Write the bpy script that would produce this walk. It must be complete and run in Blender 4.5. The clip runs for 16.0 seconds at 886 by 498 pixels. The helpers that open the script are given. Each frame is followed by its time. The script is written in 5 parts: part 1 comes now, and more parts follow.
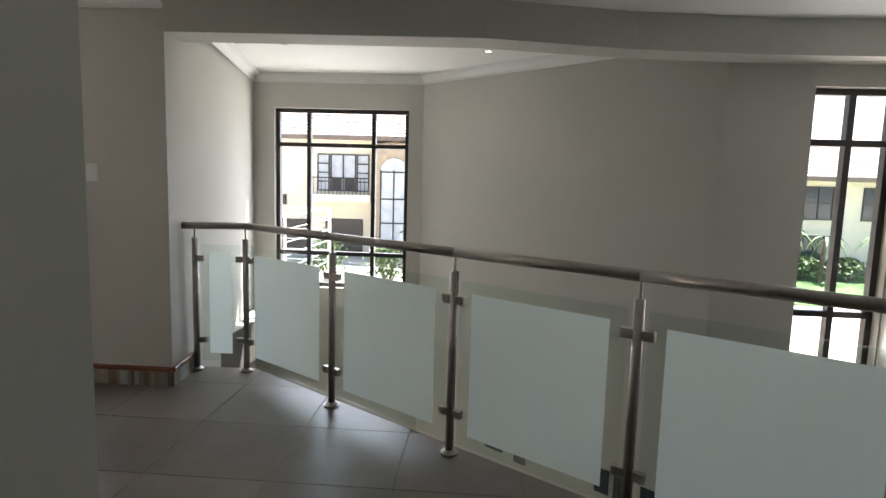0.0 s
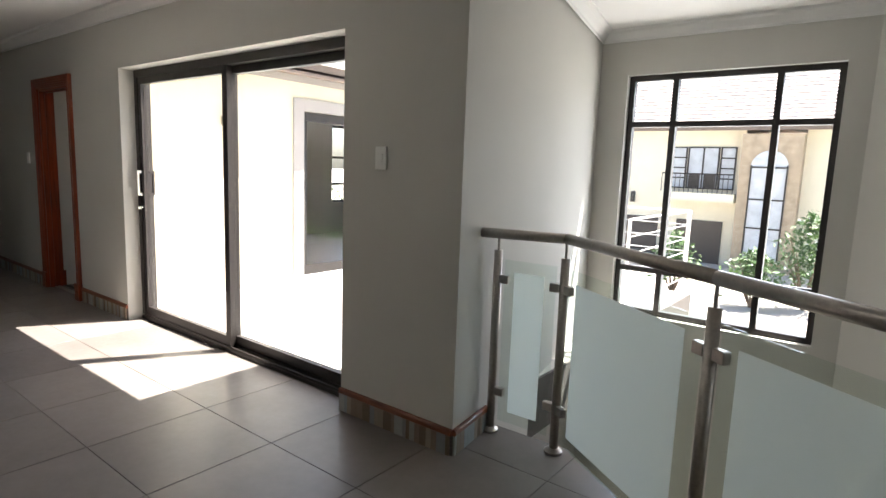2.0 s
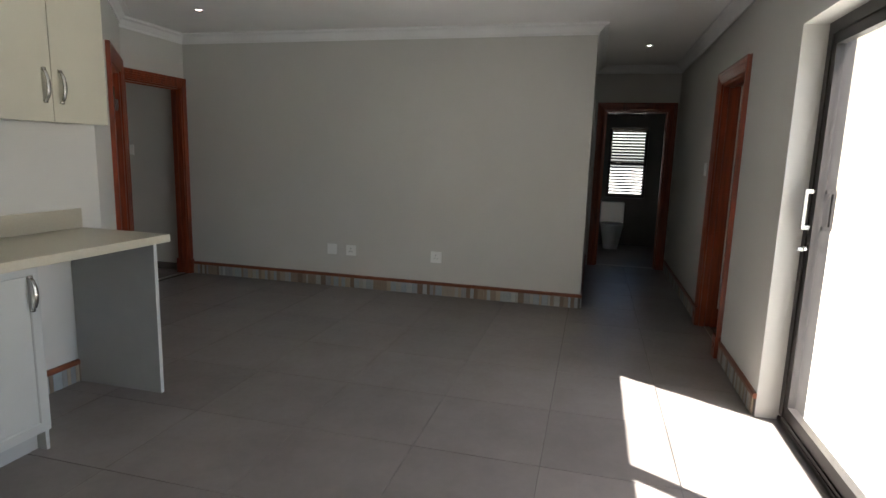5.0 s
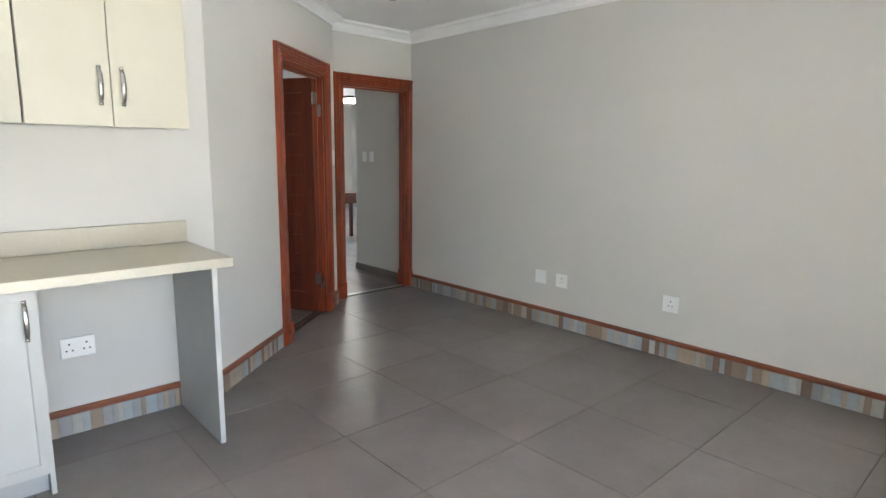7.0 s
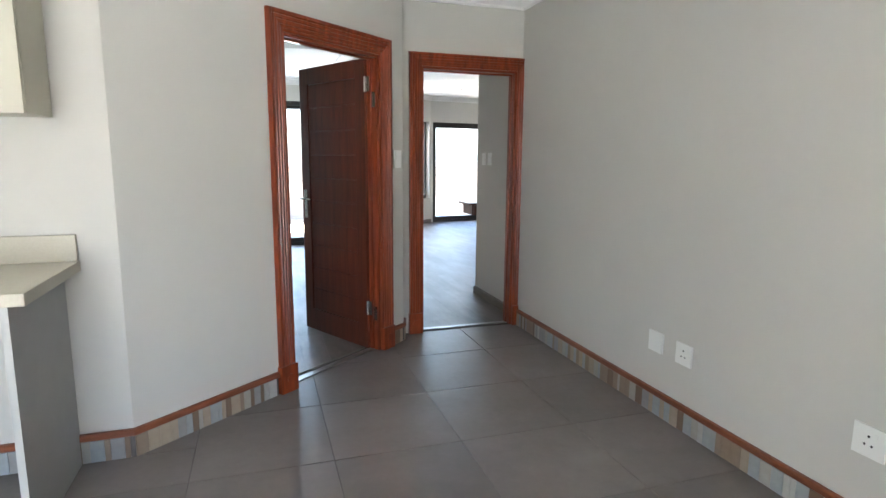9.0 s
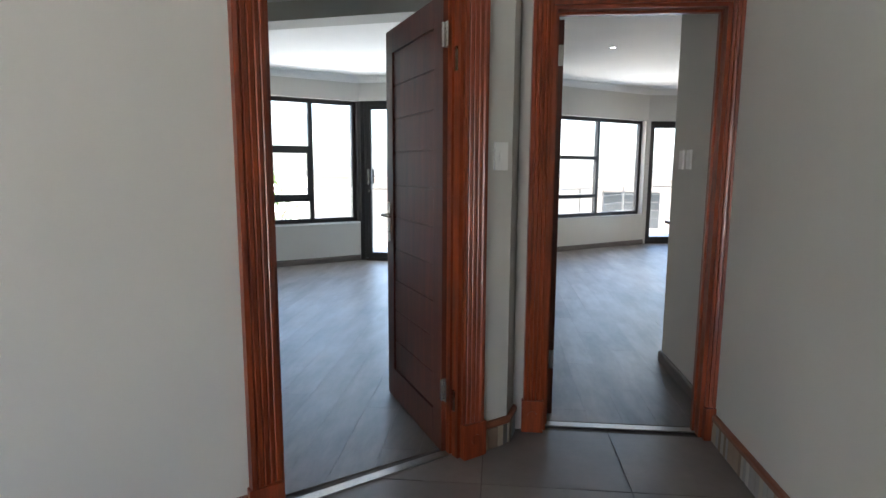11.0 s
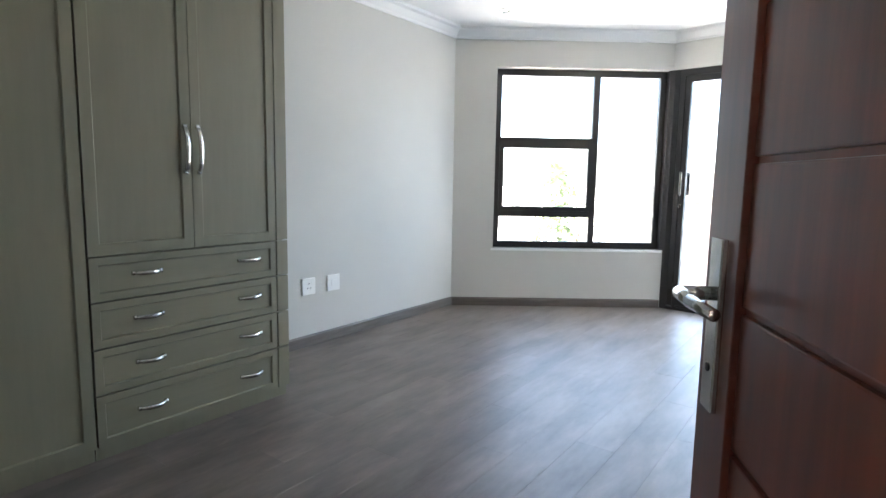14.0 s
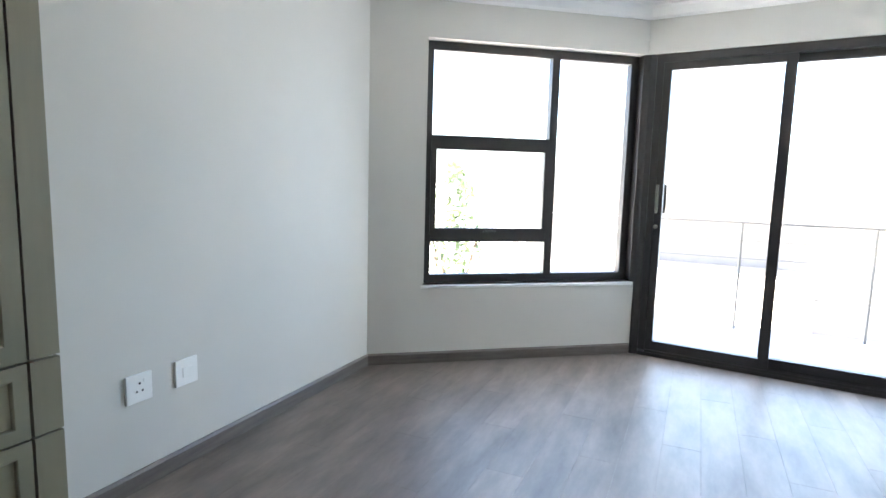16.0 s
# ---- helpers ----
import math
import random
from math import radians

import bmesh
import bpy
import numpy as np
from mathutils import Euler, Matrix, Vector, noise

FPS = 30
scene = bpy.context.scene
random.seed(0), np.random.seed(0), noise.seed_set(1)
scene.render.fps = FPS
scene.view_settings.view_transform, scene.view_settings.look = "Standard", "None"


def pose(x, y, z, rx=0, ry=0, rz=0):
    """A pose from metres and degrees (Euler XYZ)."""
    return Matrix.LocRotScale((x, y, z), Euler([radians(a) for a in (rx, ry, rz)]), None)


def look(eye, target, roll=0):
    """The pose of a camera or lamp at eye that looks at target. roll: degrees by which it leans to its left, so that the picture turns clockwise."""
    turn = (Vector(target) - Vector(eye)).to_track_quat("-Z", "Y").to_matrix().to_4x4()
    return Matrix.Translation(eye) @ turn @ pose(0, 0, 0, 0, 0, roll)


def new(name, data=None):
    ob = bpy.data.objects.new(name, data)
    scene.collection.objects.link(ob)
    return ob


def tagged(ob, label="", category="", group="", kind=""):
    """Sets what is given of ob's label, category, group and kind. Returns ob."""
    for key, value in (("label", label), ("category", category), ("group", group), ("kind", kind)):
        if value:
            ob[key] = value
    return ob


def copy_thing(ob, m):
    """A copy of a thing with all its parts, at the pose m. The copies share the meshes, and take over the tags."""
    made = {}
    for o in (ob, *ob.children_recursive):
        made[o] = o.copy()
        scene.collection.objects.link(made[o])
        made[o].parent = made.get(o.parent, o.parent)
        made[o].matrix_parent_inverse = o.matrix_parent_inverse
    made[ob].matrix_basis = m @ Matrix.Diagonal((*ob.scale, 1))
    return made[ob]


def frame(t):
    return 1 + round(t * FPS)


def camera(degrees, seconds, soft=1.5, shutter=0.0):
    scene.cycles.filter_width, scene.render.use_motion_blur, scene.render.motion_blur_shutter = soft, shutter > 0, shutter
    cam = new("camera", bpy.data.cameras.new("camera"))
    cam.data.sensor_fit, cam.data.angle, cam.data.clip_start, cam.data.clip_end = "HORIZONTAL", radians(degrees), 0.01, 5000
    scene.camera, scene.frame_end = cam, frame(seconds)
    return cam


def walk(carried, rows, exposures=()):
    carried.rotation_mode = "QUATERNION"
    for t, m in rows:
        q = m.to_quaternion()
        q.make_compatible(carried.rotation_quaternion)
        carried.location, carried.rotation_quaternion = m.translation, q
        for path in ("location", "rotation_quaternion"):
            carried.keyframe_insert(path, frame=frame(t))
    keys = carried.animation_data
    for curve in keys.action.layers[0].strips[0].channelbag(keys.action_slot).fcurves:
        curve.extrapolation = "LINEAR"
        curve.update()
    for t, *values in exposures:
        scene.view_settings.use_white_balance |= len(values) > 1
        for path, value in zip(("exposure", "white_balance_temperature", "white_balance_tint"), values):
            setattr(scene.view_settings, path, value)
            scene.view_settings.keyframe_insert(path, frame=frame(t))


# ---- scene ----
cam = camera(75.9, 16.0)

PATH = [
    (0, (0.017, 0.157, 1.453), (-0.114, 2.139, 1.223), 1.7),
    (0.5, (-0.065, 0.597, 1.465), (-0.387, 2.556, 1.221), 2.2),
    (1, (-0.156, 1.004, 1.451), (-0.759, 2.893, 1.188), 2.3),
    (1.5, (-0.303, 1.378, 1.425), (-1.195, 3.148, 1.154), 2.0),
    (2, (-0.511, 1.67, 1.417), (-1.721, 3.238, 1.134), 2.1),
    (2.5, (-0.811, 1.914, 1.408), (-2.274, 3.248, 1.123), 2.2),
    (3, (-1.087, 2.138, 1.404), (-2.788, 3.148, 1.109), 2.2),
    (3.5, (-1.357, 2.312, 1.405), (-3.226, 2.953, 1.094), 2.1),
    (4, (-1.611, 2.525, 1.418), (-3.569, 2.773, 1.097), 1.8),
    (4.5, (-1.867, 2.709, 1.4), (-3.835, 2.566, 1.077), 1.8),
    (5, (-2.204, 2.843, 1.418), (-4.114, 2.346, 1.092), 1.7),
    (7.5, (-4.336, 3.151, 1.423), (-5.497, 1.556, 1.093), 0.6),
    (8, (-4.809, 3.081, 1.41), (-5.806, 1.378, 1.083), 0.6),
    (10.5, (-6.482, 1.619, 1.329), (-6.472, -0.361, 1.041), 0.2),
    (11, (-6.599, 1.205, 1.315), (-6.414, -0.767, 1.034), 0.3),
    (11.5, (-6.633, 0.799, 1.284), (-6.272, -1.148, 1.006), 0.4),
    (12, (-6.596, 0.38, 1.248), (-6.071, -1.532, 0.981), 0.7),
    (12.5, (-6.518, -0.02, 1.238), (-5.845, -1.885, 0.976), 0.7),
    (13, (-6.444, -0.424, 1.19), (-5.589, -2.214, 0.942), 0.5),
    (13.5, (-6.334, -0.802, 1.182), (-5.283, -2.485, 0.939), 0.5),
    (14, (-6.141, -1.143, 1.195), (-4.975, -2.75, 0.953), 1.0),
    (14.5, (-5.902, -1.443, 1.223), (-4.72, -3.038, 0.979), 1.2),
    (15, (-5.609, -1.7, 1.246), (-4.447, -3.309, 1.001), 1.4),
    (15.5, (-5.332, -1.958, 1.294), (-4.307, -3.656, 1.039), 1.6),
    (16, (-5.082, -2.258, 1.314), (-4.271, -4.069, 1.063), 1.5),
]
EXPOSURE = [(0, 2.62, 6400, 11), (0.5, 2.42, 6420, 11), (1, 2.45, 6450, 11), (1.5, 2.8, 6450, 11), (2.5, 1.95, 6250, 10), (3.0, 1.5, 6150, 10), (3.5, 1.4, 6000, 9), (4, 1.75, 5950, 9), (4.5, 2.35, 6000, 9), (5, 2.85, 6100, 9), (7.5, 4.35, 5850, 8),
            (8, 4.42, 5850, 8), (10.5, 3.68, 6000, 9), (11.5, 3.6, 5900, 10), (12.0, 3.75, 6000, 11), (12.5, 3.8, 6050, 12), (13.0, 3.75, 6050, 12), (13.5, 3.85, 6100, 12), (14.5, 4.7, 6150, 13), (15.5, 4.75, 6100, 12), (16, 4.25, 6050, 11)]
walk(cam, [(t, look(eye, target, roll)) for t, eye, target, roll in PATH], EXPOSURE)


# ---------- world and light ----------
SUN_AZ, SUN_EL = 30.5, 62.0          # degrees east of north (+y), above the horizon
wd = bpy.data.worlds.new("sky")
scene.world = wd
wd.use_nodes = True
wn = wd.node_tree
sky = wn.nodes.new("ShaderNodeTexSky")
sky.sky_type = "NISHITA"
sky.sun_disc = False
sky.sun_elevation, sky.sun_rotation = radians(SUN_EL), radians(SUN_AZ)
sky.dust_density = 2.0
wn.links.new(sky.outputs[0], wn.nodes["Background"].inputs[0])
wn.nodes["Background"].inputs[1].default_value = 0.075
sd_ = bpy.data.lights.new("sun", "SUN")
sd_.energy, sd_.angle, sd_.color = 5.0, radians(0.53), (1.0, 0.95, 0.87)
sun_ob = new("sun", sd_)
sdir = Vector((math.sin(radians(SUN_AZ)) * math.cos(radians(SUN_EL)), math.cos(radians(SUN_AZ)) * math.cos(radians(SUN_EL)), math.sin(radians(SUN_EL))))
sun_ob.matrix_world = look(sdir * 30, (0, 0, 0))


def window_light(name, eye, target, w, h, power, col=(0.92, 0.96, 1.0)):
    la = bpy.data.lights.new(name, "AREA")
    la.shape, la.size, la.size_y, la.energy, la.color = "RECTANGLE", w, h, power, col
    ob = new(name, la)
    ob.matrix_world = look(eye, target)
    return ob


# sky light standing in the openings
window_light("sky_light_terrace_door", (-4.25, 4.1, 1.1), (-4.25, 0, 0.9), 2.6, 2.0, 3.5)
window_light("sky_light_stair", (-1.58, 6.80, 1.2), (-1.4, 0, 0.9), 1.4, 1.9, 5.5)
window_light("sky_light_stair_b", (3.0, 4.4, 1.2), (2.6, 0, 0.9), 1.2, 1.8, 4)
window_light("sky_light_bedroom", (-5.65, -6.80, 1.1), (-5.6, 0, 0.8), 1.7, 2.0, 3.0, (0.70, 0.86, 1.0))
window_light("sky_light_bedroom_b", (-4.1, -6.25, 1.4), (-5.6, -4.0, 1.0), 1.4, 1.5, 1.3, (0.70, 0.86, 1.0))
window_light("sky_light_second_bedroom", (-8.6, -8.7, 1.3), (-7.8, -3, 0.9), 2.0, 1.9, 2.2, (0.70, 0.86, 1.0))

# ---------- materials ----------
def nodes_of(name):
    m = bpy.data.materials.new(name)
    m.use_nodes = True
    return m, m.node_tree.nodes, m.node_tree.links, m.node_tree.nodes["Principled BSDF"]


def noise_node(n, l, scale, detail=4, rough=0.55, stretch=(1, 1, 1), world=False):
    tc, mp, nz = n.new("ShaderNodeNewGeometry" if world else "ShaderNodeTexCoord"), n.new("ShaderNodeMapping"), n.new("ShaderNodeTexNoise")
    mp.inputs["Scale"].default_value = stretch
    nz.inputs["Scale"].default_value, nz.inputs["Detail"].default_value, nz.inputs["Roughness"].default_value = scale, detail, rough
    l.new(tc.outputs["Position" if world else "Object"], mp.inputs[0])
    l.new(mp.outputs[0], nz.inputs["Vector"])
    return nz


def ramp(n, l, src, stops):
    r = n.new("ShaderNodeValToRGB")
    while len(r.color_ramp.elements) < len(stops):
        r.color_ramp.elements.new(0.5)
    for e, (p, c) in zip(r.color_ramp.elements, stops):
        e.position, e.color = p, (*c, 1)
    l.new(src, r.inputs[0])
    return r


def plain(name, col, rough=0.5, metal=0.0, var=0.06, scale=6.0, bump=0.0, bscale=120.0, spec=0.5, rvar=0.0):
    m, n, l, b = nodes_of(name)
    nz = noise_node(n, l, scale)
    lo, hi = [max(0, c * (1 - var)) for c in col], [min(1, c * (1 + var)) for c in col]
    l.new(ramp(n, l, nz.outputs[0], [(0.3, lo), (0.7, hi)]).outputs[0], b.inputs["Base Color"])
    b.inputs["Roughness"].default_value, b.inputs["Metallic"].default_value = rough, metal
    b.inputs["Specular IOR Level"].default_value = spec
    if rvar:
        mr = n.new("ShaderNodeMapRange")
        mr.inputs[3].default_value, mr.inputs[4].default_value = rough - rvar, rough + rvar
        l.new(nz.outputs[0], mr.inputs[0])
        l.new(mr.outputs[0], b.inputs["Roughness"])
    if bump:
        fz, bp = noise_node(n, l, bscale, 3), n.new("ShaderNodeBump")
        bp.inputs["Strength"].default_value, bp.inputs["Distance"].default_value = bump, 0.002
        l.new(fz.outputs[0], bp.inputs["Height"])
        l.new(bp.outputs[0], b.inputs["Normal"])
    return m


def wood(name, dark, light, rough=0.3, stretch=(14, 14, 0.9), scale=3.0, coat=0.3, per_object=0.0):
    m, n, l, b = nodes_of(name)
    nz = noise_node(n, l, scale, 6, 0.65, stretch, per_object > 0)
    r = ramp(n, l, nz.outputs[0], [(0.3, dark), (0.72, light)])
    out = r.outputs[0]
    if per_object:
        oi, hs, mr = n.new("ShaderNodeObjectInfo"), n.new("ShaderNodeHueSaturation"), n.new("ShaderNodeMapRange")
        mr.inputs[3].default_value, mr.inputs[4].default_value = 1 - per_object, 1 + per_object
        l.new(oi.outputs["Random"], mr.inputs[0])
        l.new(mr.outputs[0], hs.inputs["Value"])
        l.new(out, hs.inputs["Color"])
        out = hs.outputs[0]
    l.new(out, b.inputs["Base Color"])
    b.inputs["Roughness"].default_value = rough
    b.inputs["Coat Weight"].default_value, b.inputs["Coat Roughness"].default_value = coat, 0.2
    bp = n.new("ShaderNodeBump")
    bp.inputs["Strength"].default_value, bp.inputs["Distance"].default_value = 0.15, 0.001
    l.new(nz.outputs[0], bp.inputs["Height"])
    l.new(bp.outputs[0], b.inputs["Normal"])
    return m


def tile_mat(name, dark, light, rough, per_object, scale=2.2):
    m, n, l, b = nodes_of(name)
    nz, oi = noise_node(n, l, scale, 7, 0.7, (1, 1, 1), True), n.new("ShaderNodeObjectInfo")
    r = ramp(n, l, nz.outputs[0], [(0.3, dark), (0.7, light)])
    hs, mr = n.new("ShaderNodeHueSaturation"), n.new("ShaderNodeMapRange")
    mr.inputs[3].default_value, mr.inputs[4].default_value = 1 - per_object, 1 + per_object
    l.new(oi.outputs["Random"], mr.inputs[0])
    l.new(mr.outputs[0], hs.inputs["Value"])
    l.new(r.outputs[0], hs.inputs["Color"])
    l.new(hs.outputs[0], b.inputs["Base Color"])
    fz = noise_node(n, l, 30, 4)
    m2 = n.new("ShaderNodeMapRange")
    m2.inputs[3].default_value, m2.inputs[4].default_value = rough - 0.08, rough + 0.1
    l.new(fz.outputs[0], m2.inputs[0])
    l.new(m2.outputs[0], b.inputs["Roughness"])
    return m


def mosaic_mat():
    m, n, l, b = nodes_of("mosaic_strip_stone")
    oi = n.new("ShaderNodeObjectInfo")
    r = ramp(n, l, oi.outputs["Random"], [(0.0, (0.27, 0.21, 0.155)), (0.16, (0.38, 0.365, 0.325)), (0.30, (0.19, 0.13, 0.09)), (0.44, (0.33, 0.36, 0.375)), (0.62, (0.38, 0.315, 0.235)), (0.80, (0.29, 0.295, 0.29)), (0.92, (0.43, 0.43, 0.41))])
    r.color_ramp.interpolation = "CONSTANT"
    nz, mx = noise_node(n, l, 25, 5), n.new("ShaderNodeMix")
    mx.data_type, mx.blend_type = "RGBA", "MULTIPLY"
    mx.inputs["Factor"].default_value = 0.45
    l.new(r.outputs[0], mx.inputs["A"])
    l.new(ramp(n, l, nz.outputs[0], [(0.3, (0.6, 0.6, 0.6)), (0.7, (1, 1, 1))]).outputs[0], mx.inputs["B"])
    l.new(mx.outputs["Result"], b.inputs["Base Color"])
    b.inputs["Roughness"].default_value = 0.45
    return m


def glass_mat(name, tint=(1, 1, 1), gloss=0.5):
    """Clear pane: see-through, with a reflection that grows towards grazing."""
    m, n, l, b = nodes_of(name)
    tr, gl, mx, lw, pw, ml = n.new("ShaderNodeBsdfTransparent"), n.new("ShaderNodeBsdfGlossy"), n.new("ShaderNodeMixShader"), n.new("ShaderNodeLayerWeight"), n.new("ShaderNodeMath"), n.new("ShaderNodeMath")
    tr.inputs[0].default_value = (*tint, 1)
    gl.inputs["Roughness"].default_value = 0.0
    lw.inputs[0].default_value = 0.5
    pw.operation, ml.operation = "POWER", "MULTIPLY_ADD"
    pw.inputs[1].default_value = 4.0
    ml.inputs[1].default_value, ml.inputs[2].default_value = gloss, 0.022
    l.new(lw.outputs["Facing"], pw.inputs[0])
    l.new(pw.outputs[0], ml.inputs[0])
    l.new(ml.outputs[0], mx.inputs[0])
    l.new(tr.outputs[0], mx.inputs[1])
    l.new(gl.outputs[0], mx.inputs[2])
    l.new(mx.outputs[0], n["Material Output"].inputs[0])
    return m


def frosted_mat():
    m, n, l, b = nodes_of("frosted_film_glass")
    tl, tr, df, m1, m2 = n.new("ShaderNodeBsdfTranslucent"), n.new("ShaderNodeBsdfTransparent"), n.new("ShaderNodeBsdfDiffuse"), n.new("ShaderNodeMixShader"), n.new("ShaderNodeMixShader")
    tl.inputs[0].default_value = (0.93, 0.96, 0.95, 1)
    df.inputs[0].default_value = (0.85, 0.89, 0.88, 1)
    tr.inputs[0].default_value = (0.9, 0.95, 0.93, 1)
    m1.inputs[0].default_value, m2.inputs[0].default_value = 0.32, 0.08
    l.new(tl.outputs[0], m1.inputs[1])
    l.new(df.outputs[0], m1.inputs[2])
    l.new(m1.outputs[0], m2.inputs[1])
    l.new(tr.outputs[0], m2.inputs[2])
    l.new(m2.outputs[0], n["Material Output"].inputs[0])
    return m


def glow(name, col, strength):
    m, n, l, b = nodes_of(name)
    b.inputs["Base Color"].default_value = (*col, 1)
    b.inputs["Emission Color"].default_value, b.inputs["Emission Strength"].default_value = (*col, 1), strength
    return m


PAINT = plain("greige_wall_paint", (0.56, 0.545, 0.505), 0.75, var=0.025, scale=1.5, bump=0.12, bscale=260, spec=0.3)
WHITE = plain("white_ceiling_paint", (0.86, 0.85, 0.83), 0.85, var=0.02, scale=2, spec=0.2)
CORNICE = plain("white_cornice_plaster", (0.78, 0.775, 0.76), 0.7, var=0.02, scale=4)
TILE = tile_mat("grey_porcelain_tile", (0.138, 0.118, 0.106), (0.208, 0.182, 0.166), 0.34, 0.09, 1.5)
GROUT = plain("dark_grout", (0.112, 0.099, 0.09), 0.9, var=0.15, scale=30)
PLANK = wood("grey_brown_vinyl_plank", (0.082, 0.063, 0.051), (0.225, 0.183, 0.152), 0.43, (3.4, 0.9, 3.4), 1.5, 0.0, 0.10)
PLANKGAP = plain("plank_joint", (0.105, 0.086, 0.073), 0.9)
MERANTI = wood("varnished_red_hardwood", (0.105, 0.017, 0.0055), (0.32, 0.058, 0.015), 0.3, (12, 12, 0.8), 3.0, 0.35)
MERANTI_H = wood("varnished_red_hardwood_across", (0.105, 0.017, 0.0055), (0.32, 0.058, 0.015), 0.3, (0.8, 0.8, 12), 3.0, 0.35)
DOORWOOD = wood("dark_red_door_wood", (0.058, 0.012, 0.006), (0.150, 0.032, 0.014), 0.32, (10, 10, 0.8), 2.5, 0.25)
TRIM = wood("reddish_timber_trim", (0.12, 0.034, 0.014), (0.27, 0.085, 0.034), 0.35, (1.2, 1.2, 14), 3.0, 0.2)
MOSAIC = mosaic_mat()
BRONZE = plain("dark_bronze_aluminium", (0.028, 0.023, 0.021), 0.42, 0.1, var=0.1, scale=40)
GLASS = glass_mat("clear_glass")
EDGE = glass_mat("clear_panel_glass", tint=(0.93, 0.97, 0.95))
FROST = frosted_mat()
STEEL = plain("brushed_stainless_steel", (0.42, 0.39, 0.36), 0.3, 1.0, var=0.1, scale=60)
CHROME = plain("satin_chrome", (0.62, 0.60, 0.56), 0.22, 1.0, var=0.04, scale=40)
PLASTIC = plain("white_switch_plastic", (0.78, 0.78, 0.75), 0.35, var=0.01)
DARKHOLE = plain("dark_socket_hole", (0.02, 0.02, 0.02), 0.8)
CUPB = plain("cream_cupboard_board", (0.48, 0.455, 0.36), 0.4, var=0.03, scale=3)
BASEU = plain("off_white_cupboard_board", (0.45, 0.455, 0.43), 0.42, var=0.03, scale=3)
COUNTER = plain("cream_speckled_worktop", (0.47, 0.43, 0.335), 0.3, var=0.035, scale=90)
PANELG = plain("grey_end_panel_board", (0.36, 0.36, 0.35), 0.5, var=0.04)
WARD = wood("grey_green_wardrobe_board", (0.205, 0.188, 0.126), (0.226, 0.208, 0.141), 0.40, (9, 9, 0.8), 3.0, 0.0)
WARD_H = wood("grey_green_wardrobe_drawer_board", (0.205, 0.188, 0.126), (0.226, 0.208, 0.141), 0.40, (9, 0.8, 9), 3.0, 0.0)
DARKTILE = tile_mat("dark_brown_wall_tile", (0.035, 0.028, 0.024), (0.06, 0.048, 0.04), 0.3, 0.0)
SKIRT = wood("dark_grey_wood_skirting", (0.085, 0.07, 0.06), (0.16, 0.135, 0.115), 0.42, (1, 1, 12), 3.0, 0.0)
CREAM = plain("cream_exterior_plaster", (0.74, 0.68, 0.54), 0.85, var=0.04, scale=2, bump=0.3, bscale=90)
GREYPL = plain("grey_plaster_surround", (0.38, 0.36, 0.35), 0.85, var=0.05, scale=4, bump=0.2)
TERR = tile_mat("pale_terrace_tile", (0.50, 0.48, 0.44), (0.60, 0.58, 0.54), 0.6, 0.04)
SOFFIT = plain("brown_soffit_board", (0.17, 0.13, 0.105), 0.7, var=0.08)
FASCIA = plain("white_gutter", (0.72, 0.72, 0.72), 0.5)
ROOF = plain("clay_roof_tile", (0.62, 0.53, 0.47), 0.8, var=0.25, scale=3)
SLAB = plain("concrete_slab", (0.42, 0.41, 0.39), 0.9, var=0.1, bump=0.3)
GROUND = plain("pale_paving_ground", (0.42, 0.39, 0.34), 0.9, var=0.15, scale=0.4)
LAWN = plain("lawn_grass", (0.06, 0.14, 0.035), 0.95, var=0.35, scale=3)
LEAF = plain("leaf_green", (0.07, 0.13, 0.035), 0.6, var=0.35, scale=8)
PETAL = plain("white_petal", (0.8, 0.8, 0.78), 0.6)
BARK = plain("bark", (0.14, 0.10, 0.07), 0.9, var=0.3, scale=14)
STONE = plain("sandstone_cladding", (0.40, 0.32, 0.23), 0.85, var=0.18, scale=3)
GARAGE = plain("dark_garage_door", (0.075, 0.06, 0.05), 0.6)
DARKGLASS = plain("dark_window_glass", (0.05, 0.06, 0.07), 0.08, var=0.2, scale=1)
# pale panes: curtains in the side windows, painted sky reflection in the arched one
PALE_PANE = plain("pale_curtain_and_sky_glass", (0.50, 0.53, 0.57), 0.15, var=0.15, scale=2)
# grey of a reflected sky put into the base colour
SKYGLASS = plain("grey_reflecting_glass", (0.22, 0.25, 0.28), 0.08, var=0.3, scale=0.8)
WEATHERED = plain("weathered_steel", (0.24, 0.235, 0.225), 0.4, 0.3)
DARKFASCIA = plain("dark_grey_fascia", (0.08, 0.078, 0.074), 0.7)
LAMPGLOW = glow("downlight_lens", (1.0, 0.93, 0.82), 3.0)
CERAMIC = plain("white_ceramic", (0.8, 0.8, 0.79), 0.12, var=0.01)
BLIND = plain("brown_blind_slat", (0.10, 0.08, 0.06), 0.5)
# lighter copy of the leaf green, with the sun's brightness put into its colour
SUNLIT_LEAF = plain("pale_sunlit_leaf", (0.20, 0.25, 0.12), 0.6, var=0.3, scale=8)
LOWER = plain("pale_lower_floor_tile", (0.55, 0.50, 0.42), 0.35, var=0.06)


